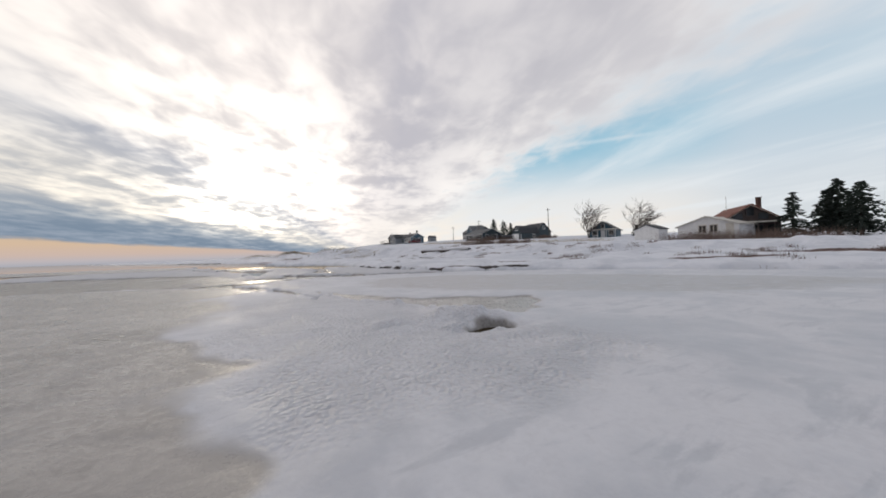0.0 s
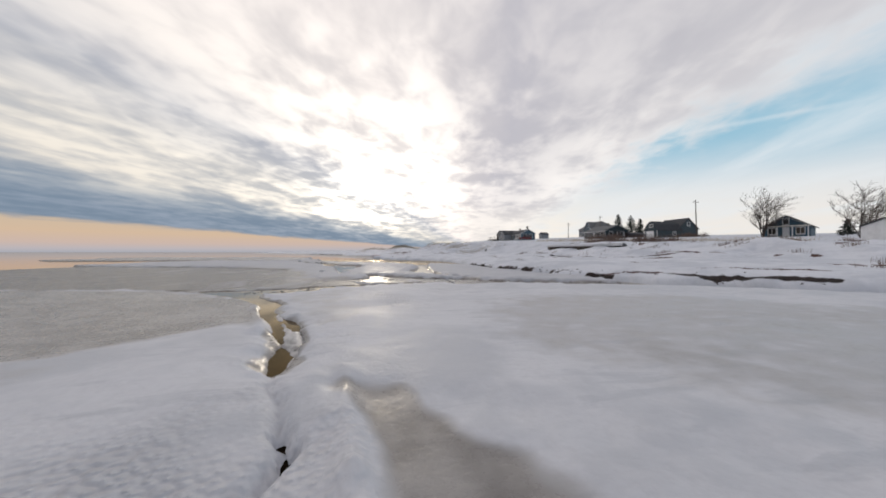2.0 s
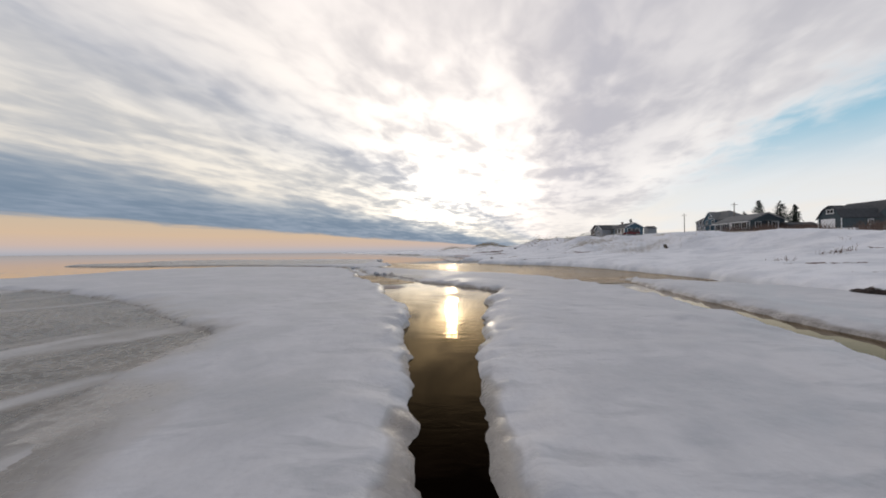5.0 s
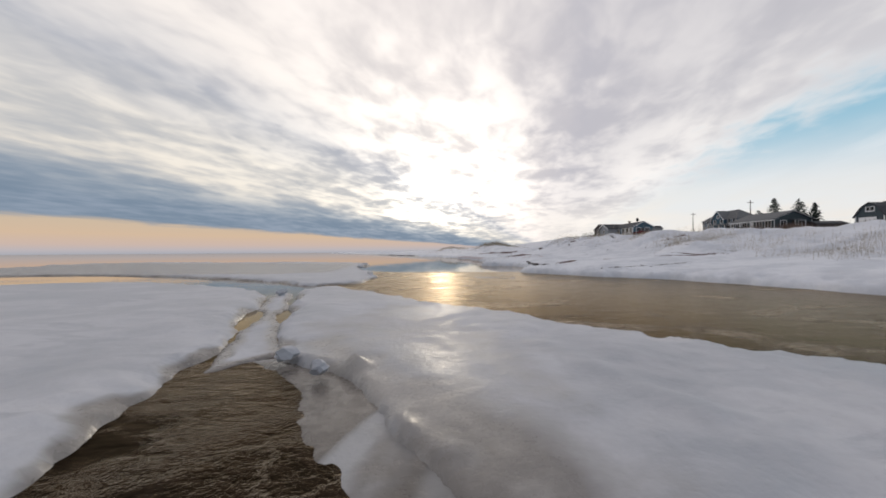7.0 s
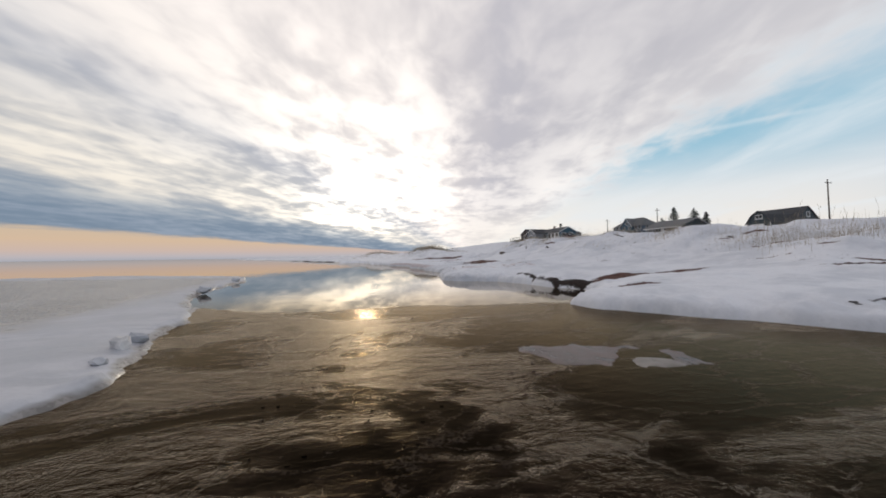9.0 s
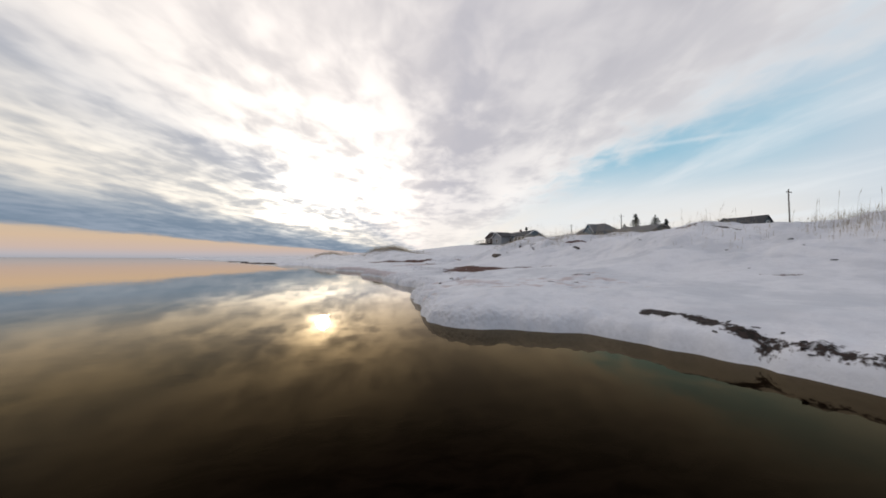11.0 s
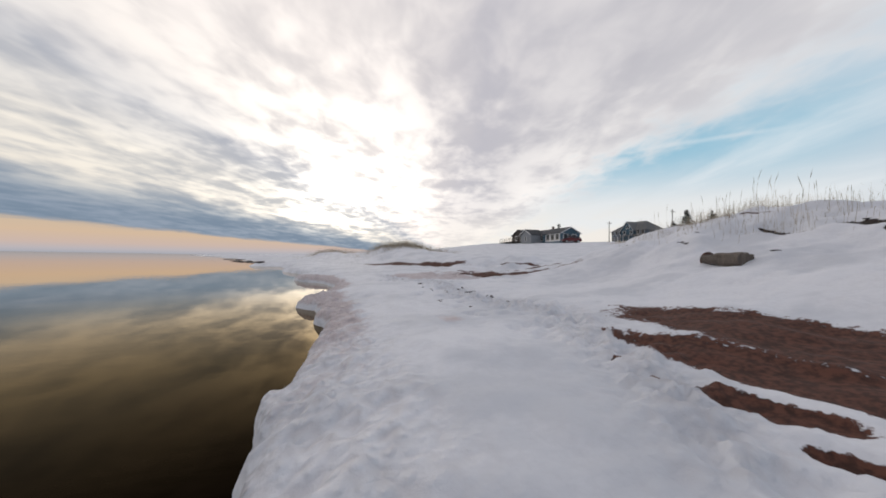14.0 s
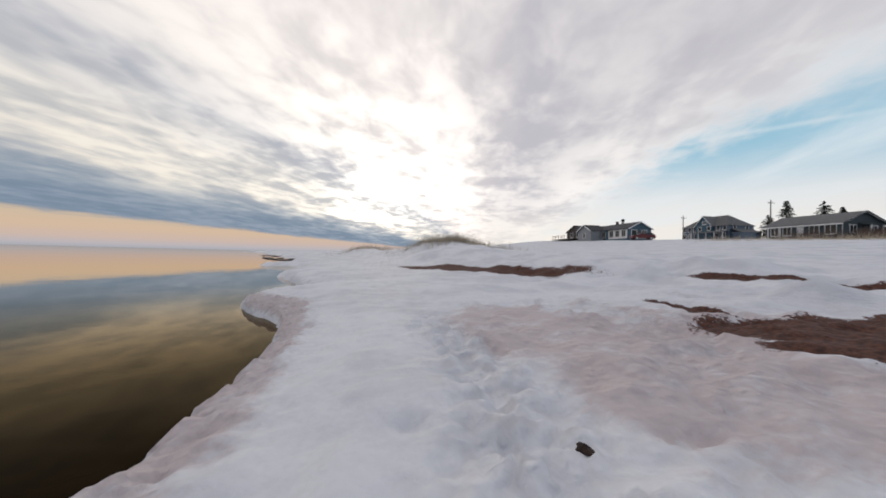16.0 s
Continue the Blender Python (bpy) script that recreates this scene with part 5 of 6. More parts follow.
roof_parts(h, M_ROOF, "x", 0, 2.6, 0, 4.0, 1.95, 2.7, 0.15)

# white bungalow
h = thing("bungalow", 56.0, 23.2, 1.6, "low white bungalow with a pale roof", "house")
body(h, M_WHITE, "x", 0, 5, 0, 7.6, 2.2, 3.45)
roof_parts(h, M_CREAM, "x", 0, 5, 0, 7.6, 2.2, 3.45, 0.3)
for u in (2.9, 4.3):
    window(h, "w", 0, u, 1.1, 0.9, 1.0, M_CREAM)
door(h, "w", 0, 1.0, 0.2, 0.9, 2.0, M_CREAM)

# F: chalet with rust-brown roof
h = thing("chalet", 61.6, 23.9, 1.6, "dark chalet with a rust-brown roof and glazed gable", "house", rz=-48)
body(h, M_BROWN, "y", -3.5, 3.5, 0, 8.0, 2.8, 5.0)
roof_parts(h, M_ROOF_RED, "y", -3.5, 3.5, 0, 8.0, 2.8, 5.0, 0.5)
rake(h, "s", 0, -3.5, 3.5, 2.8, 5.0, M_CREAM)
window(h, "s", 0, 0.0, 3.3, 0.9, 1.1, M_BROWN, panes=1)
window(h, "s", 0, -1.5, 2.75, 1.2, 0.9, M_BROWN, panes=1)
window(h, "s", 0, 1.5, 2.75, 1.2, 0.9, M_BROWN, panes=1)
for u in (-2.5, -0.9, 0.9, 2.5):
    window(h, "s", 0, u, 0.7, 1.1, 1.2, M_BROWN, panes=1)
bm = bmesh.new()
slab(bm, [(-3.9, -2.2, 2.3), (3.9, -2.2, 2.3), (3.9, -0.05, 2.5), (-3.9, -0.05, 2.5)], 0.14)
part("porch_roof", bm, M_CREAM, h)
for k in range(5):
    bm = bmesh.new()
    box(bm, -3.75 + k * 1.85, -3.62 + k * 1.85, -2.1, -1.97, -0.5, 2.18)
    part("porch_post", bm, M_BROWN, h)
chimney(h, 2.3, 3.0, 3.2, 6.1, 0.5)
bm = bmesh.new()
tube(bm, (-0.6, 6.0, 4.6), (-0.6, 6.0, 7.0), 0.05, 0.03, 6)
part("mast", bm, M_STEEL, h)

# low white building past the spruces
h = thing("garage", 64.0, 8.4, 1.3, "low white flat-roofed garage behind the spruces", "garage")
body(h, M_WHITE, "hip", 0, 5, 0, 3.6, 2.3, 2.3)
bm = bmesh.new()
box(bm, -0.2, 5.2, -0.2, 3.8, 2.301, 2.45, 0.02)
part("roof", bm, M_ROOF, h)
door(h, "w", 0, 1.4, 0.0, 2.0, 1.9, M_CREAM, "garage_door")

# little shed far off
h = thing("shed", 79.0, 160.0, 7.6, "tiny grey shed with a dark roof", "shed")
body(h, M_GREYWALL, "x", 0, 3.2, 0, 3.4, 1.8, 2.7)
roof_parts(h, M_ROOF, "x", 0, 3.2, 0, 3.4, 1.8, 2.7, 0.2)


# ---- poles ----
def utility_pole(x, y, top, lean=0.0, arm=True):
    z = ground_z(x, y)
    p = thing("utility_pole", x, y, z, "weathered wooden utility pole with a crossarm", "pole", "utility poles")
    hgt = top - z
    bm = bmesh.new()
    tube(bm, (0, 0, -0.5), (lean, 0, hgt), 0.15, 0.10, 8)
    part("pole", bm, M_WOOD, p)
    if arm:
        bm = bmesh.new()
        box(bm, lean * 0.93 - 0.9, lean * 0.93 + 0.9, -0.15, -0.05, hgt - 0.75, hgt - 0.63)
        part("crossarm", bm, M_WOOD, p)
        for k in (-0.8, 0.0, 0.8):
            bm = bmesh.new()
            tube(bm, (lean * 0.93 + k, -0.1, hgt - 0.63), (lean * 0.93 + k, -0.1, hgt - 0.48), 0.04, 0.03, 6)
            part("insulator", bm, M_STEEL, p)
    return p


utility_pole(87.0, 150.7, 14.1)
utility_pole(86.0, 126.8, 15.0)
utility_pole(86.0, 86.0, 15.0, -0.3)


# ---- trees ----
def spruce(x, y, top, width, seed, bare=0.0):
    rnd = random.Random(seed)
    z = ground_z(x, y)
    hgt = top - z
    t = thing("spruce_tree", x, y, z, "dark ragged spruce on the snowy field", "tree", "spruces")
    bm = bmesh.new()
    tube(bm, (0, 0, -0.4), (0, 0, hgt * 0.98), 0.03 * hgt, 0.02, 7)
    part("trunk", bm, M_BARK, t)
    bm = bmesh.new()
    tiers = int(hgt * 3.0)
    for k in range(tiers):
        f = (k + 0.5) / tiers
        zc_ = hgt * (0.10 + 0.90 * f)
        reach = width * 0.5 * (1 - f) ** 0.75 * rnd.uniform(0.72, 1.12) + 0.12
        for a in range(9 + int(8 * (1 - f))):
            if rnd.random() < bare:
                continue
            ang = rnd.uniform(0, math.tau)
            ln = reach * rnd.uniform(0.55, 1.15)
            dx, dy = math.cos(ang), math.sin(ang)
            for q in range(6):
                r = ln * (q + rnd.uniform(0.1, 1.0)) / 6
                droop = -0.25 * r * r / max(reach, 0.2) + rnd.uniform(-0.08, 0.1)
                c = Vector((dx * r, dy * r, zc_ + droop))
                s = 0.10 + 0.16 * rnd.random() + 0.03 * hgt * (1 - f) * 0.3
                d1 = Vector((dx + rnd.uniform(-0.6, 0.6), dy + rnd.uniform(-0.6, 0.6), rnd.uniform(-0.3, 0.15))).normalized()
                d2 = d1.cross(Vector((rnd.uniform(-0.4, 0.4), rnd.uniform(-0.4, 0.4), 1))).normalized()
                va = [bm.verts.new(c + d1 * s * 1.5), bm.verts.new(c - d1 * s * 0.6 + d2 * s * 0.6), bm.verts.new(c - d1 * s * 0.6 - d2 * s * 0.6), bm.verts.new(c + Vector((0, 0, -s * 0.7)))]
                bm.faces.new((va[0], va[1], va[2]))
                bm.faces.new((va[0], va[3], va[1]))
                bm.faces.new((va[0], va[2], va[3]))
    part("crown", bm, M_NEEDLE, t)


spruce(98.8, 133.0, 16.4, 6.4, 1, 0.3)
spruce(95.5, 134.5, 13.0, 6.0, 11, 0.35)
spruce(98.5, 125.4, 15.2, 7.2, 2, 0.3)
spruce(101.5, 124.0, 13.8, 5.0, 12, 0.1)
spruce(66.0, 148.5, 12.1, 2.6, 3, 0.2)
spruce(61.7, 15.4, 8.6, 7.5, 4)
spruce(60.8, 13.4, 7.8, 7.5, 14)
spruce(63.8, 16.8, 7.6, 5.5, 15)
spruce(59.7, 18.9, 7.4, 3.8, 5, 0.3)
spruce(82.5, 53.6, 6.6, 2.6, 16)
spruce(66.0, 40.2, 4.9, 2.2, 17)
spruce(84.5, 118.0, 9.6, 4.5, 18)


def bare_tree(x, y, top, wide, seed, lean=0.2):
    """Several stems fanning from the foot, each splitting again and again into fine twigs."""
    rnd = random.Random(seed)
    z = ground_z(x, y)
    t = thing("bare_tree", x, y, z, "leafless wind-bent tree on the snowy field", "tree", "bare trees")
    hgt = top - z
    limbs = []

    def grow(p, d, ln, r, depth):
        steps = 3
        for k in range(steps):
            d = (d + Vector((rnd.gauss(0, 0.10) + lean * 0.16 * (depth < 3), rnd.gauss(0, 0.10) - lean * 0.16 * (depth < 3), 0.05 * (depth > 1)))).normalized()
            q = p + d * (ln / steps)
            limbs.append((p, q, r, r * 0.82, depth))
            p, r = q, r * 0.82
            if depth > 0:
                for _ in range(2):
                    side = Vector((rnd.gauss(0, 1), rnd.gauss(0, 1), rnd.gauss(0.15, 0.4))).normalized()
                    grow(p, (d * 0.75 + side * 0.65).normalized(), ln * rnd.uniform(0.45, 0.68), r * 0.6, depth - 1)

    for k in range(5):
        a = k * math.tau / 5 + rnd.uniform(-0.4, 0.4)
        tilt = 0.14 + 0.20 * rnd.random()
        d = Vector((math.cos(a) * tilt, math.sin(a) * tilt, 1)).normalized()
        grow(Vector((0.1 * math.cos(a), 0.1 * math.sin(a), -0.2)), d, hgt * rnd.uniform(0.55, 0.72), 0.011 * hgt, 3)
    k = hgt / max(q.z for _, q, *_ in limbs)
    for nm, test in (("trunk", lambda dp: dp == 3), ("crown", lambda dp: dp < 3)):
        bm = bmesh.new()
        for p, q, a, b, dp in limbs:
            if test(dp):
                tube(bm, p * k, q * k, max(a, 0.015), max(b, 0.012), 6 if dp > 1 else 3)
        part(nm, bm, M_BARK, t, "bare twiggy crown" if nm == "crown" else "")


bare_tree(75.0, 61.8, 13.8, 5, 21, 0.45)
bare_tree(68.0, 44.0, 10.8, 5, 22, 0.55)


# ---- grass and brush ----
def blades(name, spots, label, category, mat, hmin, hmax, per, seed, wide=0.010, spread_r=0.35):
    rnd = random.Random(seed)
    co, faces = [], []
    for x, y, dens in spots:
        for _ in range(int(per * dens)):
            bx, by = x + rnd.gauss(0, spread_r), y + rnd.gauss(0, spread_r)
            co.append((bx, by, hmin + (hmax - hmin) * rnd.random() ** 1.8, rnd.uniform(0, math.tau), rnd.uniform(0.05, 0.7)))
    arr = np.array(co)
    zz = land_height(arr[:, 0], arr[:, 1])[0]
    verts = []
    for (bx, by, hh, ang, ben), z in zip(co, zz):
        wx_, wy_ = math.cos(ang) * wide, math.sin(ang) * wide
        lx, ly = -math.sin(ang) * ben * hh, math.cos(ang) * ben * hh
        b = len(verts)
        verts += [(bx - wx_, by - wy_, z - 0.05), (bx + wx_, by + wy_, z - 0.05), (bx + wx_ * 0.7 + lx * 0.35, by + wy_ * 0.7 + ly * 0.35, z + hh * 0.6), (bx - wx_ * 0.7 + lx * 0.35, by - wy_ * 0.7 + ly * 0.35, z + hh * 0.6), (bx + lx, by + ly, z + hh)]
        faces += [(b, b + 1, b + 2, b + 3), (b + 3, b + 2, b + 4)]
    me = bpy.data.meshes.new(name)
    me.from_pydata(verts, [], faces)
    me.materials.append(mat)
    return tagged(new(name, me), label, category, kind="stuff")


rnd = random.Random(5)
crest = []
for _ in range(46):
    cx_, cy_ = rnd.gauss(9.4, 0.8), 36 + 26.3 * rnd.random()
    for _ in range(rnd.choice((2, 4, 7))):
        crest.append((cx_ + rnd.gauss(0, 0.45) + max(0, 38 - cy_) * 0.25, cy_ + rnd.gauss(0, 0.45), rnd.choice((0.3, 0.7, 1.2))))
blades("dune_grass", crest, "dry beach grass standing along the dune crest", "grass", M_GRASS, 0.05, 0.34, 90, 7, 0.0022, 0.32)


def stalks(name, spots, label, category, mat, hmin, hmax, per, seed, lean):
    """Tall thin stems with feathery seed heads, bent a little by the wind."""
    rnd = random.Random(seed)
    verts, faces = [], []
    for x, y, dens in spots:
        for _ in range(int(per * dens)):
            bx, by = x + rnd.gauss(0, 0.4), y + rnd.gauss(0, 0.4)
            z, hh = ground_z(bx, by) - 0.05, hmin + (hmax - hmin) * rnd.random() ** 2.0
            tip = Vector((rnd.gauss(lean, 0.10) * hh, rnd.gauss(0, 0.10) * hh, hh))
            foot, neck = Vector((bx, by, z)), Vector((bx + tip.x * 0.5, by + tip.y * 0.5, z + hh * 0.72))
            tip = Vector((bx + tip.x, by + tip.y, z + hh))
            for ang in (0.3, 1.87):
                w = Vector((math.cos(ang), math.sin(ang), 0))
                b = len(verts)
                m = neck.lerp(tip, 0.45)
                verts += [foot - w * 0.0015, foot + w * 0.0015, neck + w * 0.0011, neck - w * 0.0011, m + w * 0.0042, tip, m - w * 0.0042]
                faces += [(b, b + 1, b + 2, b + 3), (b + 3, b + 2, b + 4, b + 5, b + 6)]
    me = bpy.data.meshes.new(name)
    me.from_pydata([tuple(v) for v in verts], [], faces)
    me.materials.append(mat)
    return tagged(new(name, me), label, category, kind="stuff")


stalks("dune_grass_stalk", [p for p in crest if p[2] > 0.5], "tall pale grass stalks with feathery heads on the dune", "grass", M_STALK, 0.15, 0.80, 5.0, 13, 0.06)
south = []
for _ in range(75):
    cx_, cy_ = rnd.gauss(15.0, 3.0), -4 + 38 * rnd.random()
    south += [(cx_ + rnd.gauss(0, 0.3), cy_ + rnd.gauss(0, 0.2), rnd.choice((0.3, 0.8, 1.3))) for _ in range(rnd.choice((1, 3, 5)))]
blades("dune_tuft", south, "low dark tufts of dead grass poking through the snow", "grass", M_TWIG, 0.03, 0.17, 40, 8, 0.006, 0.14)
mound = [(rnd.gauss(6.8, 1.6), rnd.gauss(87, 1.2), 1.0) for _ in range(90)] + [(rnd.gauss(1.0, 2.4), rnd.gauss(108, 2.0), 1.0) for _ in range(40)]
blades("brush", mound, "tawny brush on the snowy mound", "brush", M_GRASS, 0.2, 0.7, 40, 9, 0.007, 0.5)
house_brush = [(rnd.gauss(52, 1.3), 13 + 17 * rnd.random(), rnd.choice((0.2, 0.6, 1.4))) for _ in range(120)]
blades("brush", house_brush, "reddish brown brush before the white bungalow", "brush", M_TWIG, 0.25, 1.5, 60, 10, 0.010, 0.8)
thicket = [(rnd.gauss(74.5, 1.2), rnd.gauss(103.5, 0.9), 1.0) for _ in range(40)] + [(rnd.gauss(71.5, 0.6), rnd.gauss(108, 3.5), 0.7) for _ in range(30)]
blades("thicket", thicket, "dark leafless thicket beside the ranch house", "bush", M_TWIG, 0.4, 1.9, 60, 19, 0.014, 0.6)
scrub = [(rnd.gauss(40, 1.5), rnd.gauss(61, 1.4), 1.0) for _ in range(25)] + [(rnd.gauss(44, 2.0), rnd.gauss(55, 1.2), 0.8) for _ in range(20)] + [(rnd.gauss(84, 2.5), rnd.gauss(86, 1.0), 1.0) for _ in range(25)]
blades("scrub", scrub, "dark scrubby bushes on the field", "bush", M_TWIG, 0.4, 1.5, 60, 20, 0.02, 0.5)
strip = [(50 + 4 * rnd.random(), 40 + 70 * rnd.random(), rnd.choice((0.3, 0.8, 1.2))) for _ in range(160)]
blades("brush", strip, "low tawny weeds at the edge of the field", "brush", M_GRASS, 0.15, 0.8, 40, 12, 0.012, 1.0)


# ---- car ----
def car(x, y, rz):
    z = ground_z(x, y)
    c = thing("car", x, y, z + 0.02, "dark red estate car parked on the snow by the teal house", "car", rz=rz)
    prof = [(-2.3, 0.35), (2.3, 0.35), (2.35, 0.75), (2.1, 0.95), (1.1, 1.05), (0.4, 1.52), (-1.7, 1.55), (-2.25, 1.05), (-2.35, 0.7)]
    bm = bmesh.new()
    sides = [[bm.verts.new((px_, sy * (0.88 if pz < 1.1 else 0.70), pz)) for px_, pz in prof] for sy in (-1, 1)]
    bm.faces.new(sides[0])
    bm.faces.new(sides[1][::-1])
    for k in range(len(prof)):
        q = (k + 1) % len(prof)
        bm.faces.new((sides[0][q], sides[0][k], sides[1][k], sides[1][q]))
    bmesh.ops.recalc_face_normals(bm, faces=bm.faces)
    bmesh.ops.bevel(bm, geom=list(bm.edges), offset=0.05, segments=2, affect="EDGES")
    part("body", bm, M_CAR, c)
    for sy in (-1, 1):
        bm = bmesh.new()
        slab(bm, [(0.75, sy * 0.845, 1.10), (0.35, sy * 0.735, 1.46), (-1.6, sy * 0.735, 1.48), (-1.95, sy * 0.845, 1.10)], 0.02)
        part("side_window", bm, M_GLASS, c)
    bm = bmesh.new()
    slab(bm, [(1.12, -0.74, 1.09), (1.12, 0.74, 1.09), (0.48, 0.62, 1.52), (0.48, -0.62, 1.52)], 0.02)
    part("windscreen", bm, M_GLASS, c)
    for wx_ in (-1.45, 1.45):
        for sy in (-1, 1):
            bm = bmesh.new()
            tube(bm, (wx_, sy * 0.70, 0.34), (wx_, sy * 0.92, 0.34), 0.34, 0.34, 18)
            w = part("wheel", bm, M_RUBBER, c)
            bm = bmesh.new()
            tube(bm, (wx_, sy * 0.921, 0.34), (wx_, sy * 0.935, 0.34), 0.21, 0.19, 12)
            part("rim", bm, M_STEEL, w)
    for sy in (-1, 1):
        bm = bmesh.new()
        box(bm, 2.28, 2.36, sy * 0.62 - 0.16, sy * 0.62 + 0.16, 0.70, 0.84, 0.02)
        part("headlight", bm, M_GLASS, c)


car(55.6, 128.5, 165)


# ---- brash, wrack, stones ----
def inside(x, y, poly):
    return signed(np.array([x]), np.array([y]), poly)[0] > 0


def brash(name, poly, count, smin, smax, mat, label, seed, top=0.012):
    """Loose flat scraps of ice afloat in a lead."""
    rnd = random.Random(seed)
    bm = bmesh.new()
    xs, ys = [p[0] for p in poly], [p[1] for p in poly]
    made = 0
    for _ in range(count * 30):
        if made == count:
            break
        x, y = rnd.uniform(min(xs), max(xs)), rnd.uniform(min(ys), max(ys))
        if not inside(x, y, poly):
            continue
        made += 1
        r = smin + (smax - smin) * rnd.random() ** 2.2
        k = rnd.randint(6, 9)
        turn, flat_ = rnd.uniform(0, math.tau), rnd.uniform(0.4, 1.0)
        ring = []
        for j in range(k):
            a = j * math.tau / k
            q = r * rnd.uniform(0.6, 1.1)
            u, v = q * math.cos(a), q * math.sin(a) * flat_
            ring.append((x + u * math.cos(turn) - v * math.sin(turn), y + u * math.sin(turn) + v * math.cos(turn)))
        hi = top * rnd.uniform(0.5, 1.6)
        up = [bm.verts.new((px_ * 0.85 + x * 0.15, py_ * 0.85 + y * 0.15, hi)) for px_, py_ in ring]
        dn = [bm.verts.new((px_, py_, -0.01)) for px_, py_ in ring]
        bm.faces.new(up)
        for j in range(k):
            q = (j + 1) % k
            bm.faces.new((up[q], up[j], dn[j], dn[q]))
    ob = link(name, bm, mat)
    return tagged(ob, label, "ice", kind="stuff")


brash("brash_ice", [(-2.3, 14.5), (-1.5, 14.65), (-0.6, 15.0), (0.1, 15.1), (-0.1, 15.4), (-0.6, 15.6), (-1.4, 15.4), (-2.2, 15)], 45, 0.008, 0.07, M_DIM, "scraps of grey ice in the dark lead", 31, 0.004)
floe("thin_ice", [(-2.77, 27.86), (-2.57, 27.98), (-2.4, 27.91), (-2.18, 27.65), (-2.16, 27.56), (-2.2, 27.1), (-2.6, 27.2)], 0.010, M_PINK, "thin brown plate of ice against the floe", "ice", 0.02, 0.10, lumps=0.010, group="")
brash("brash_ice", [(-3.61, 39.35), (-3.08, 39.45), (-2.57, 39.1), (-1.86, 39.0), (-1.65, 38.68), (-2.64, 38.26), (-3.28, 38.42), (-3.55, 38.84)], 120, 0.004, 0.016, M_SKIM, "crumbs of brown ice frozen into the skim ice", 36, 0.008)
brash("brash_ice", [(-2.62, 41.4), (-2.17, 41.78), (-1.31, 41.62), (-1.44, 41.32), (-2.02, 41.29), (-2.47, 41.07)], 80, 0.004, 0.016, M_SKIM, "crumbs of brown ice frozen into the skim ice", 37, 0.008)
floe("thin_ice", [(-0.88, 39.22), (-0.57, 39.38), (-0.31, 39.26), (-0.38, 39.06), (-0.73, 39.03)], 0.013, M_TAN, "pale scrap of ice awash on the sandy ice", "ice", 0.015, 0.12, lumps=0.004, group="")
brash("frozen_sand", [(-1.72, 39.3), (-1.46, 39.45), (-1.4, 39.2), (-1.55, 38.95), (-1.72, 38.78), (-1.84, 38.86)], 70, 0.004, 0.022, M_CLOD, "crumbs of red sand frozen into the skim ice", 38, 0.008)
floe("ice_floe", [(-4.05, 30.95), (-4.22, 31.55), (-4.87, 33.3), (-5.8, 35.7), (-5.4, 35.6), (-4.2, 32.3), (-3.72, 31.45)], 0.045, M_FLOE, "strip of tan ice wedged between two floes", "ice", 0.03, 0.07, fade=0.2, lumps=0.03, wets=[([(-3.0, 29.9), (-4.1, 31.7), (-5.7, 35.7), (-4.2, 32.3), (-2.75, 30.3)], 0.6, 0.8)])
brash("ice_plate", [(0.2, 16.2), (0.3, 17.6), (1.2, 17.2), (2.5, 16.4), (2.0, 15.7), (1.0, 16.1)], 46, 0.03, 0.16, M_SLUSH, "thin frosted plates of ice frozen into the lead", 38, 0.016)
brash("brash_ice", [(0.3, 17.8), (1.0, 17.0), (2.2, 16.4), (1.2, 17.5), (0.6, 17.9)], 30, 0.01, 0.06, M_DIM, "scraps of grey ice in the narrow lead", 35, 0.006)


def lump(bm, x, y, z, sx, sy, sz, rnd):
    r = bmesh.ops.create_icosphere(bm, subdivisions=2, radius=1.0)
    turn, off = rnd.uniform(0, math.tau), Vector((rnd.random() * 50, rnd.random() * 50, 0))
    for v in r["verts"]:
        k = 1 + 0.55 * noise.noise(v.co * 1.3 + off) + 0.2 * noise.noise(v.co * 3.5 + off)
        u, w = v.co.x * sx * k, v.co.y * sy * k
        v.co = Vector((x + u * math.cos(turn) - w * math.sin(turn), y + u * math.sin(turn) + w * math.cos(turn), z + v.co.z * sz * k))


def wrack(line, per_m, size, label, seed, width=0.12):
    rnd = random.Random(seed)
    bm = bmesh.new()
    for (ax, ay), (bx, by) in zip(line, line[1:]):
        n = max(2, int(per_m * math.hypot(bx - ax, by - ay)))
        for k in range(n):
            f = (k + rnd.random()) / n
            x, y = ax + (bx - ax) * f + rnd.gauss(0, width), ay + (by - ay) * f + rnd.gauss(0, width)
            q = size * rnd.uniform(0.35, 1.2)
            lump(bm, x, y, ground_z(x, y), q * 1.3, q * rnd.uniform(0.4, 0.8), q * 0.28, rnd)
    return tagged(link("sea_wrack", bm, M_WEED), label, "seaweed", kind="stuff")


wrack([(4.95, 25.2), (5.05, 22.0), (5.25, 20.3), (5.5, 18.8), (5.7, 17.4), (6.3, 15.8)], 18, 0.035, "black seaweed and frozen mud at the foot of the beach", 41, 0.14)
wrack([(6.6, 15.6), (7.4, 13.9), (8.4, 12.4)], 9, 0.03, "black seaweed strewn on the shore ice", 42, 0.16)
wrack([(2.8, 39.8), (3.4, 39.6), (4.4, 39.6), (5.5, 39.7)], 10, 0.035, "black seaweed along the snowy waterline", 43, 0.10)
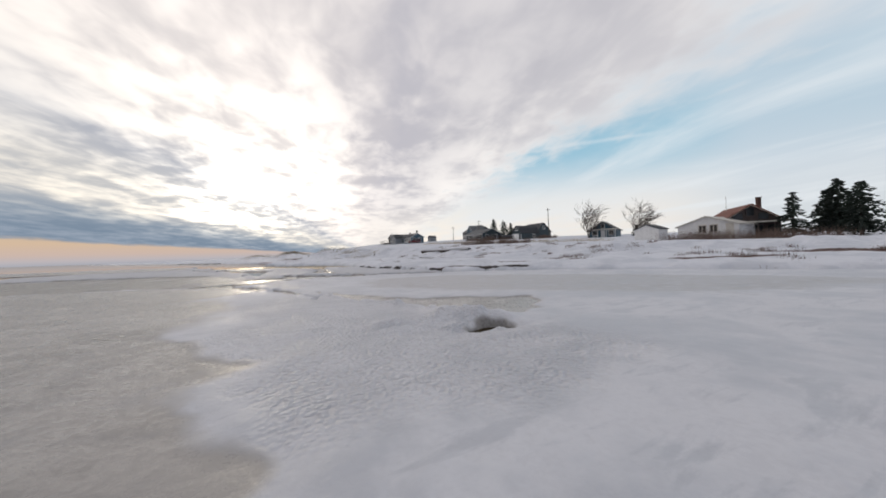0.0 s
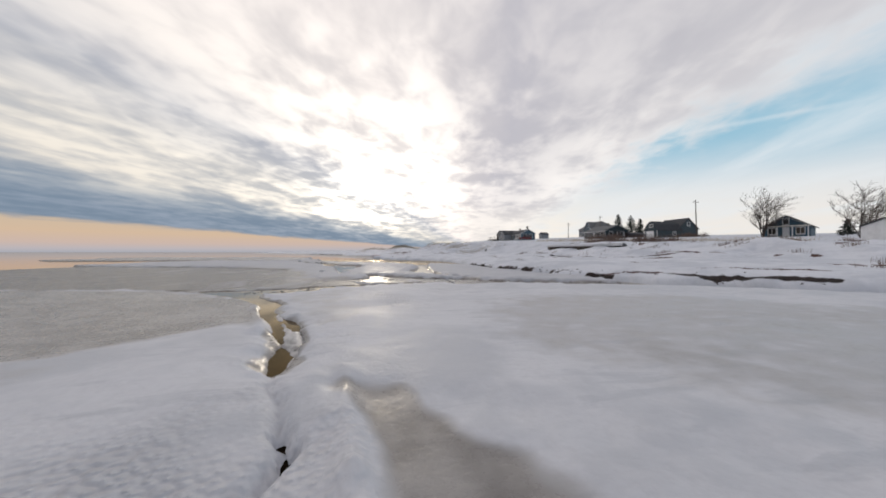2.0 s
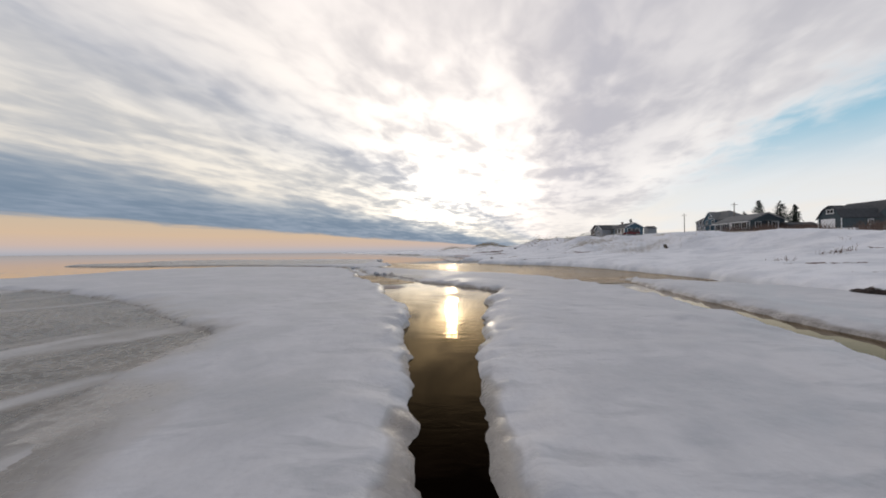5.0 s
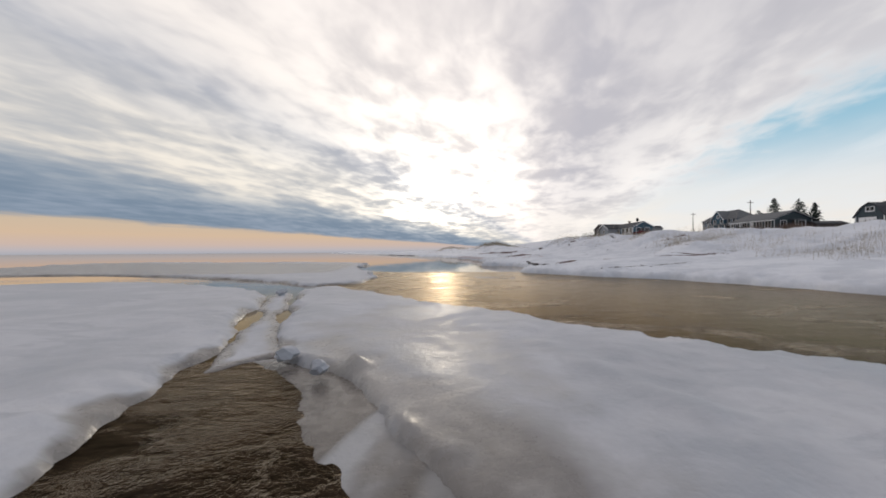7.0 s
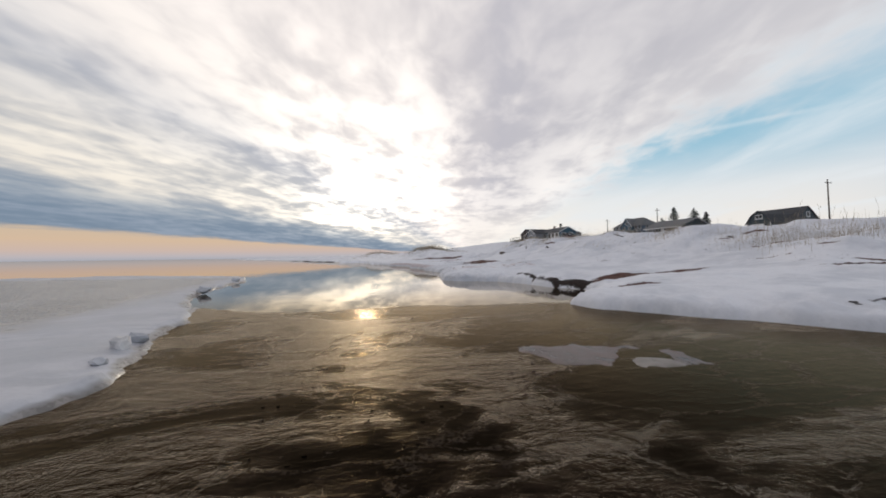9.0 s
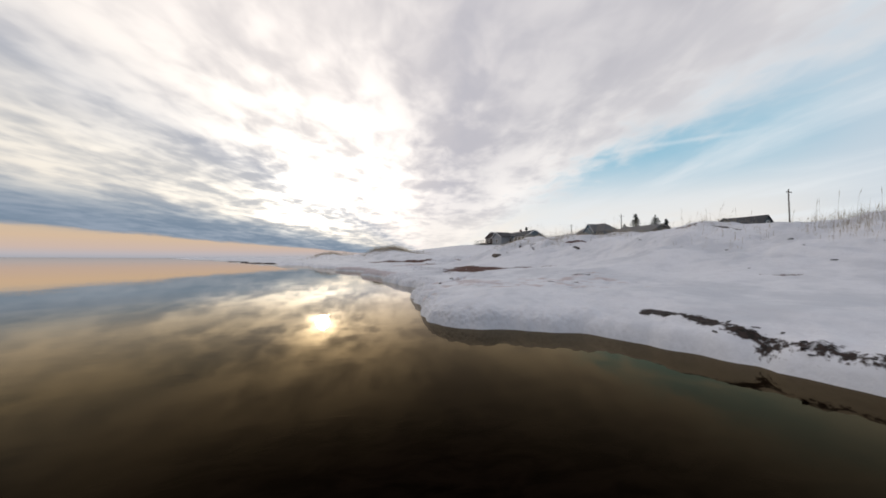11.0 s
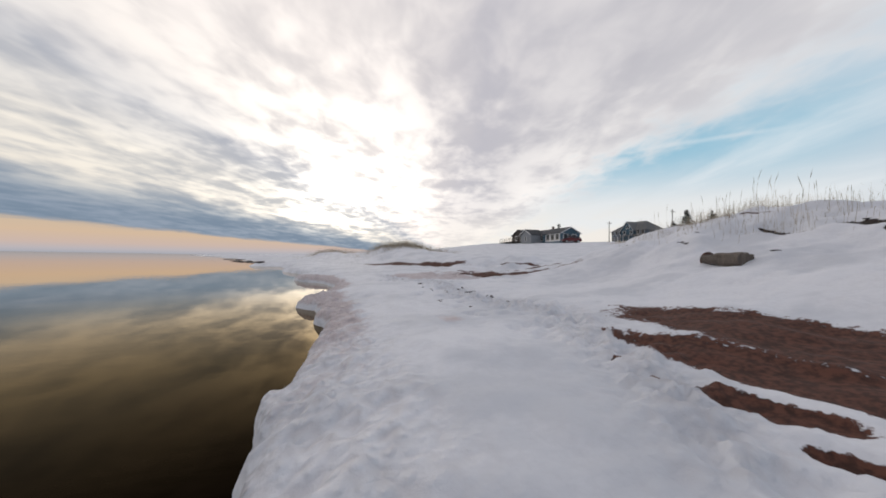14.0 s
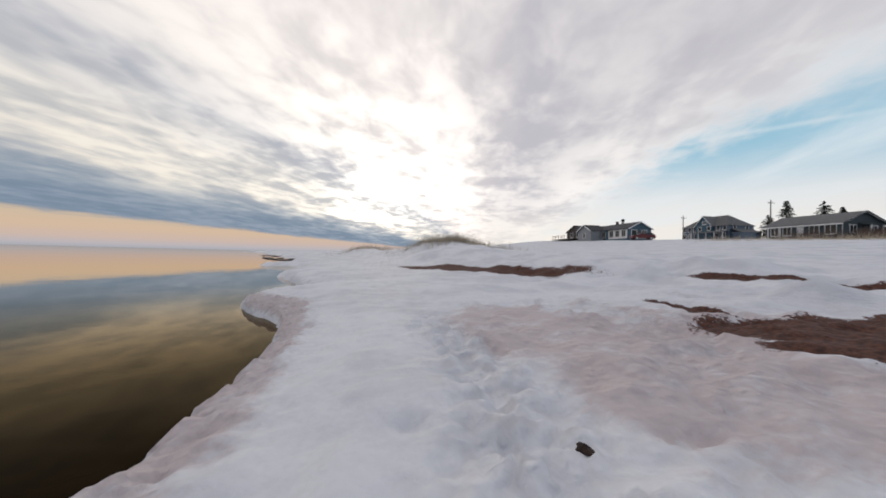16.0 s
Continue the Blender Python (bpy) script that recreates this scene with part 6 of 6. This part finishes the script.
wrack([(2.15, 47.3), (2.1, 46.0), (2.2, 45.1), (2.6, 44.4)], 9, 0.03, "black frozen seaweed by the water's edge", 45, 0.12)
wrack([(8.2, 44), (7.6, 50), (7.4, 55), (7.9, 61)], 2, 0.04, "scattered dark tufts under the dune crest", 48, 0.7)


def stone(x, y, sx, sy, sz, label, seed, mat=None, name="stone", category="stone"):
    rnd = random.Random(seed)
    bm = bmesh.new()
    lump(bm, 0, 0, 0, sx, sy, sz, rnd)
    ob = link(name, bm, mat or M_ROCK)
    ob.location = (x, y, max(ground_z(x, y), 0.08 if x < 1 and y < 60 else -9.0) + sz * 0.25)
    return tagged(ob, label, category, "stones and clods")


for k, (x, y, q) in enumerate([(2.82, 61.35, 0.020), (3.03, 61.11, 0.020), (3.19, 60.90, 0.024), (3.37, 59.97, 0.026), (3.44, 59.57, 0.026), (2.85, 59.44, 0.022), (2.72, 61.95, 0.018), (2.73, 61.60, 0.020), (2.80, 61.17, 0.025), (2.97, 60.85, 0.030), (3.27, 61.06, 0.035), (3.26, 60.92, 0.030), (3.31, 60.81, 0.030), (2.66, 60.13, 0.028), (2.65, 60.22, 0.022), (3.37, 60.20, 0.030), (3.11, 62.22, 0.016), (2.70, 60.25, 0.018), (3.18, 60.54, 0.020)]):
    stone(x, y, q * 0.85, q * 0.5, q * 0.38, "dark clod of frozen sand on the snow", 60 + k, M_CLOD, "clod", "clod")
stone(2.78, 62.06, 0.085, 0.032, 0.022, "dark clod of frozen sand on the snow", 79, M_CLOD, "clod", "clod")
stone(2.80, 64.18, 0.032, 0.022, 0.018, "dark clod of frozen sand on the snow", 71, M_CLOD, "clod", "clod")
stone(1.98, 53.3, 0.06, 0.05, 0.05, "lump of grey ice on the beach", 72, M_GREY, "ice_lump", "ice")
stone(1.10, 51.7, 0.04, 0.03, 0.025, "dark pebble in a snow hollow", 73)
for k, (x, y, q) in enumerate([(-6.63, 46.52, 0.16), (-6.5, 46.2, 0.10), (-4.93, 40.9, 0.09), (-7.25, 50.57, 0.14), (-4.72, 40.04, 0.07), (-3.2, 30.85, 0.07), (-3.55, 31.15, 0.08), (-5.4, 35.1, 0.10), (-1.72, 20.28, 0.08), (-1.6, 20.4, 0.05)]):
    stone(x, y, q, q * 0.75, q * 0.6, "lump of grey ice on a floe's rim", 120 + k, M_FLOE, "ice_lump", "ice")
stone(-4.9, 40.6, 0.10, 0.08, 0.09, "lump of blue-grey ice on the floe's rim", 74, M_GREY, "ice_lump", "ice")


def driftwood(x, y, ln, r, turn, seed):
    rnd = random.Random(seed)
    bm = bmesh.new()
    c, s_ = math.cos(radians(turn)), math.sin(radians(turn))
    pts = []
    for k in range(6):
        u = (k / 5 - 0.5) * ln
        px_, py_ = x + u * c + rnd.gauss(0, r), y + u * s_ + rnd.gauss(0, r)
        pts.append(Vector((px_, py_, ground_z(px_, py_) + r * 0.5)))
    for k in range(5):
        tube(bm, pts[k], pts[k + 1], r * (1 - 0.12 * k), r * (0.88 - 0.12 * k), 7)
    return tagged(link("driftwood", bm, M_WEED), "dark sodden stick lying on the snow", "driftwood", "driftwood")


def cut_log(x, y, ln, r, turn):
    """A sawn log with bark, split along its side, half sunk in the snow."""
    lg = thing("log", x, y, ground_z(x, y) + r * 0.45, "weathered sawn log half sunk in the snow slope", "log", rz=turn)
    bm = bmesh.new()
    rings = []
    for k in range(9):
        u = (k / 8 - 0.5) * ln
        rings.append([bm.verts.new((u, r * math.cos(a) * q, r * 0.85 * math.sin(a) * q)) for a, q in ((j * math.tau / 18, 1 + 0.34 * noise.noise(Vector((u * 4.5, math.cos(j * 0.349) * 1.7, math.sin(j * 0.349) * 1.7))) - 0.22 * (j in (3, 4, 5))) for j in range(18))])
    for a, b in zip(rings, rings[1:]):
        for j in range(18):
            bm.faces.new((a[j], a[(j + 1) % 18], b[(j + 1) % 18], b[j]))
    bm.faces.new(rings[-1])
    bmesh.ops.recalc_face_normals(bm, faces=bm.faces)
    part("bark", bm, M_WOOD, lg)
    bm = bmesh.new()
    tube(bm, (-ln / 2 - 0.03, 0, 0), (-ln / 2 + 0.01, 0, 0), r * 0.86, r * 0.92, 18)
    part("cut_end", bm, M_CHIMNEY, lg, "dark sawn end")


cut_log(6.30, 58.78, 0.52, 0.13, -95)
driftwood(3.40, 58.81, 0.20, 0.012, -70, 81)
driftwood(3.38, 60.75, 0.14, 0.008, -60, 82)
driftwood(3.36, 60.0, 0.16, 0.008, -65, 84)


# ---- timber retaining wall on the bank ----
rw = thing("retaining_wall", 11.36, 28.6, ground_z(11.5, 28.0) - 0.36, "low weathered timber retaining wall topped with snow", "wall", rz=14)
rnd = random.Random(77)
plank_bm = bmesh.new()
box(plank_bm, -0.05, 0.05, -1.19, 1.19, -0.095, 0.095, 0.012)
plank = part("plank", plank_bm, M_WOOD, rw)
spots_ = [(row, k) for row in range(-3, 3) for k in range(2)]
for j, (row, k) in enumerate(spots_):
    ob = plank if j == 0 else new("plank", plank.data)
    ob.parent = rw
    ob.matrix_local = pose(rnd.gauss(0, 0.012), -1.2 - 2.4 * k - (row % 2) * 0.5, 0.10 + 0.20 * row + rnd.gauss(0, 0.005), 0, rnd.gauss(0, 1.5), rnd.gauss(0, 0.4))
for k in range(2):
    bm = bmesh.new()
    box(bm, -0.20, -0.07, -0.4 - 2.35 * k, -0.26 - 2.35 * k, -0.8, 0.60, 0.015)
    part("post", bm, M_WOOD, rw)
xs = np.arange(-0.28, 0.75, 0.06)
ys = np.arange(-5.6, 0.0, 0.08)
SX, SY = np.meshgrid(xs, ys, indexing="ij")
cap = 0.60 + np.minimum(0.06, 0.20 * np.sqrt(np.clip(SX + 0.24, 0, 1))) + fbm(SX, SY, 1.6, 3, 301) * 0.05 - np.clip(SX, 0, 1) * 0.6
cap = np.where(SX < -0.22, 0.55, cap)
sn = new("snow_cap", grid_mesh("snow_cap", xs, ys, cap, None, {"wet": cap * 0}))
sn.data.materials.append(M_FLOE)
sn.parent = rw

# ---- low black spit on the horizon ----
bm = bmesh.new()
rnd = random.Random(91)
for k in range(26):
    lump(bm, -88 - 0.9 * k + rnd.gauss(0, 1), 440 + rnd.gauss(0, 3), 0.0, rnd.uniform(1.5, 3.0), 2.5, rnd.uniform(0.35, 0.8), rnd)
tagged(link("rock_spit", bm, M_ROCK), "low dark spit of rocks far out", "rocks", kind="structure")
bm = bmesh.new()
for k in range(20):
    f = rnd.random()
    lump(bm, -8.5 - 13 * f + rnd.gauss(0, 1.2), 104 + 38 * f + rnd.gauss(0, 1.5), 0.02, rnd.uniform(0.4, 1.2), rnd.uniform(0.3, 0.6), rnd.uniform(0.04, 0.09), rnd)
tagged(link("shore_rocks", bm, M_ROCK), "low dark rocks and seaweed along the far waterline", "rocks", kind="stuff")
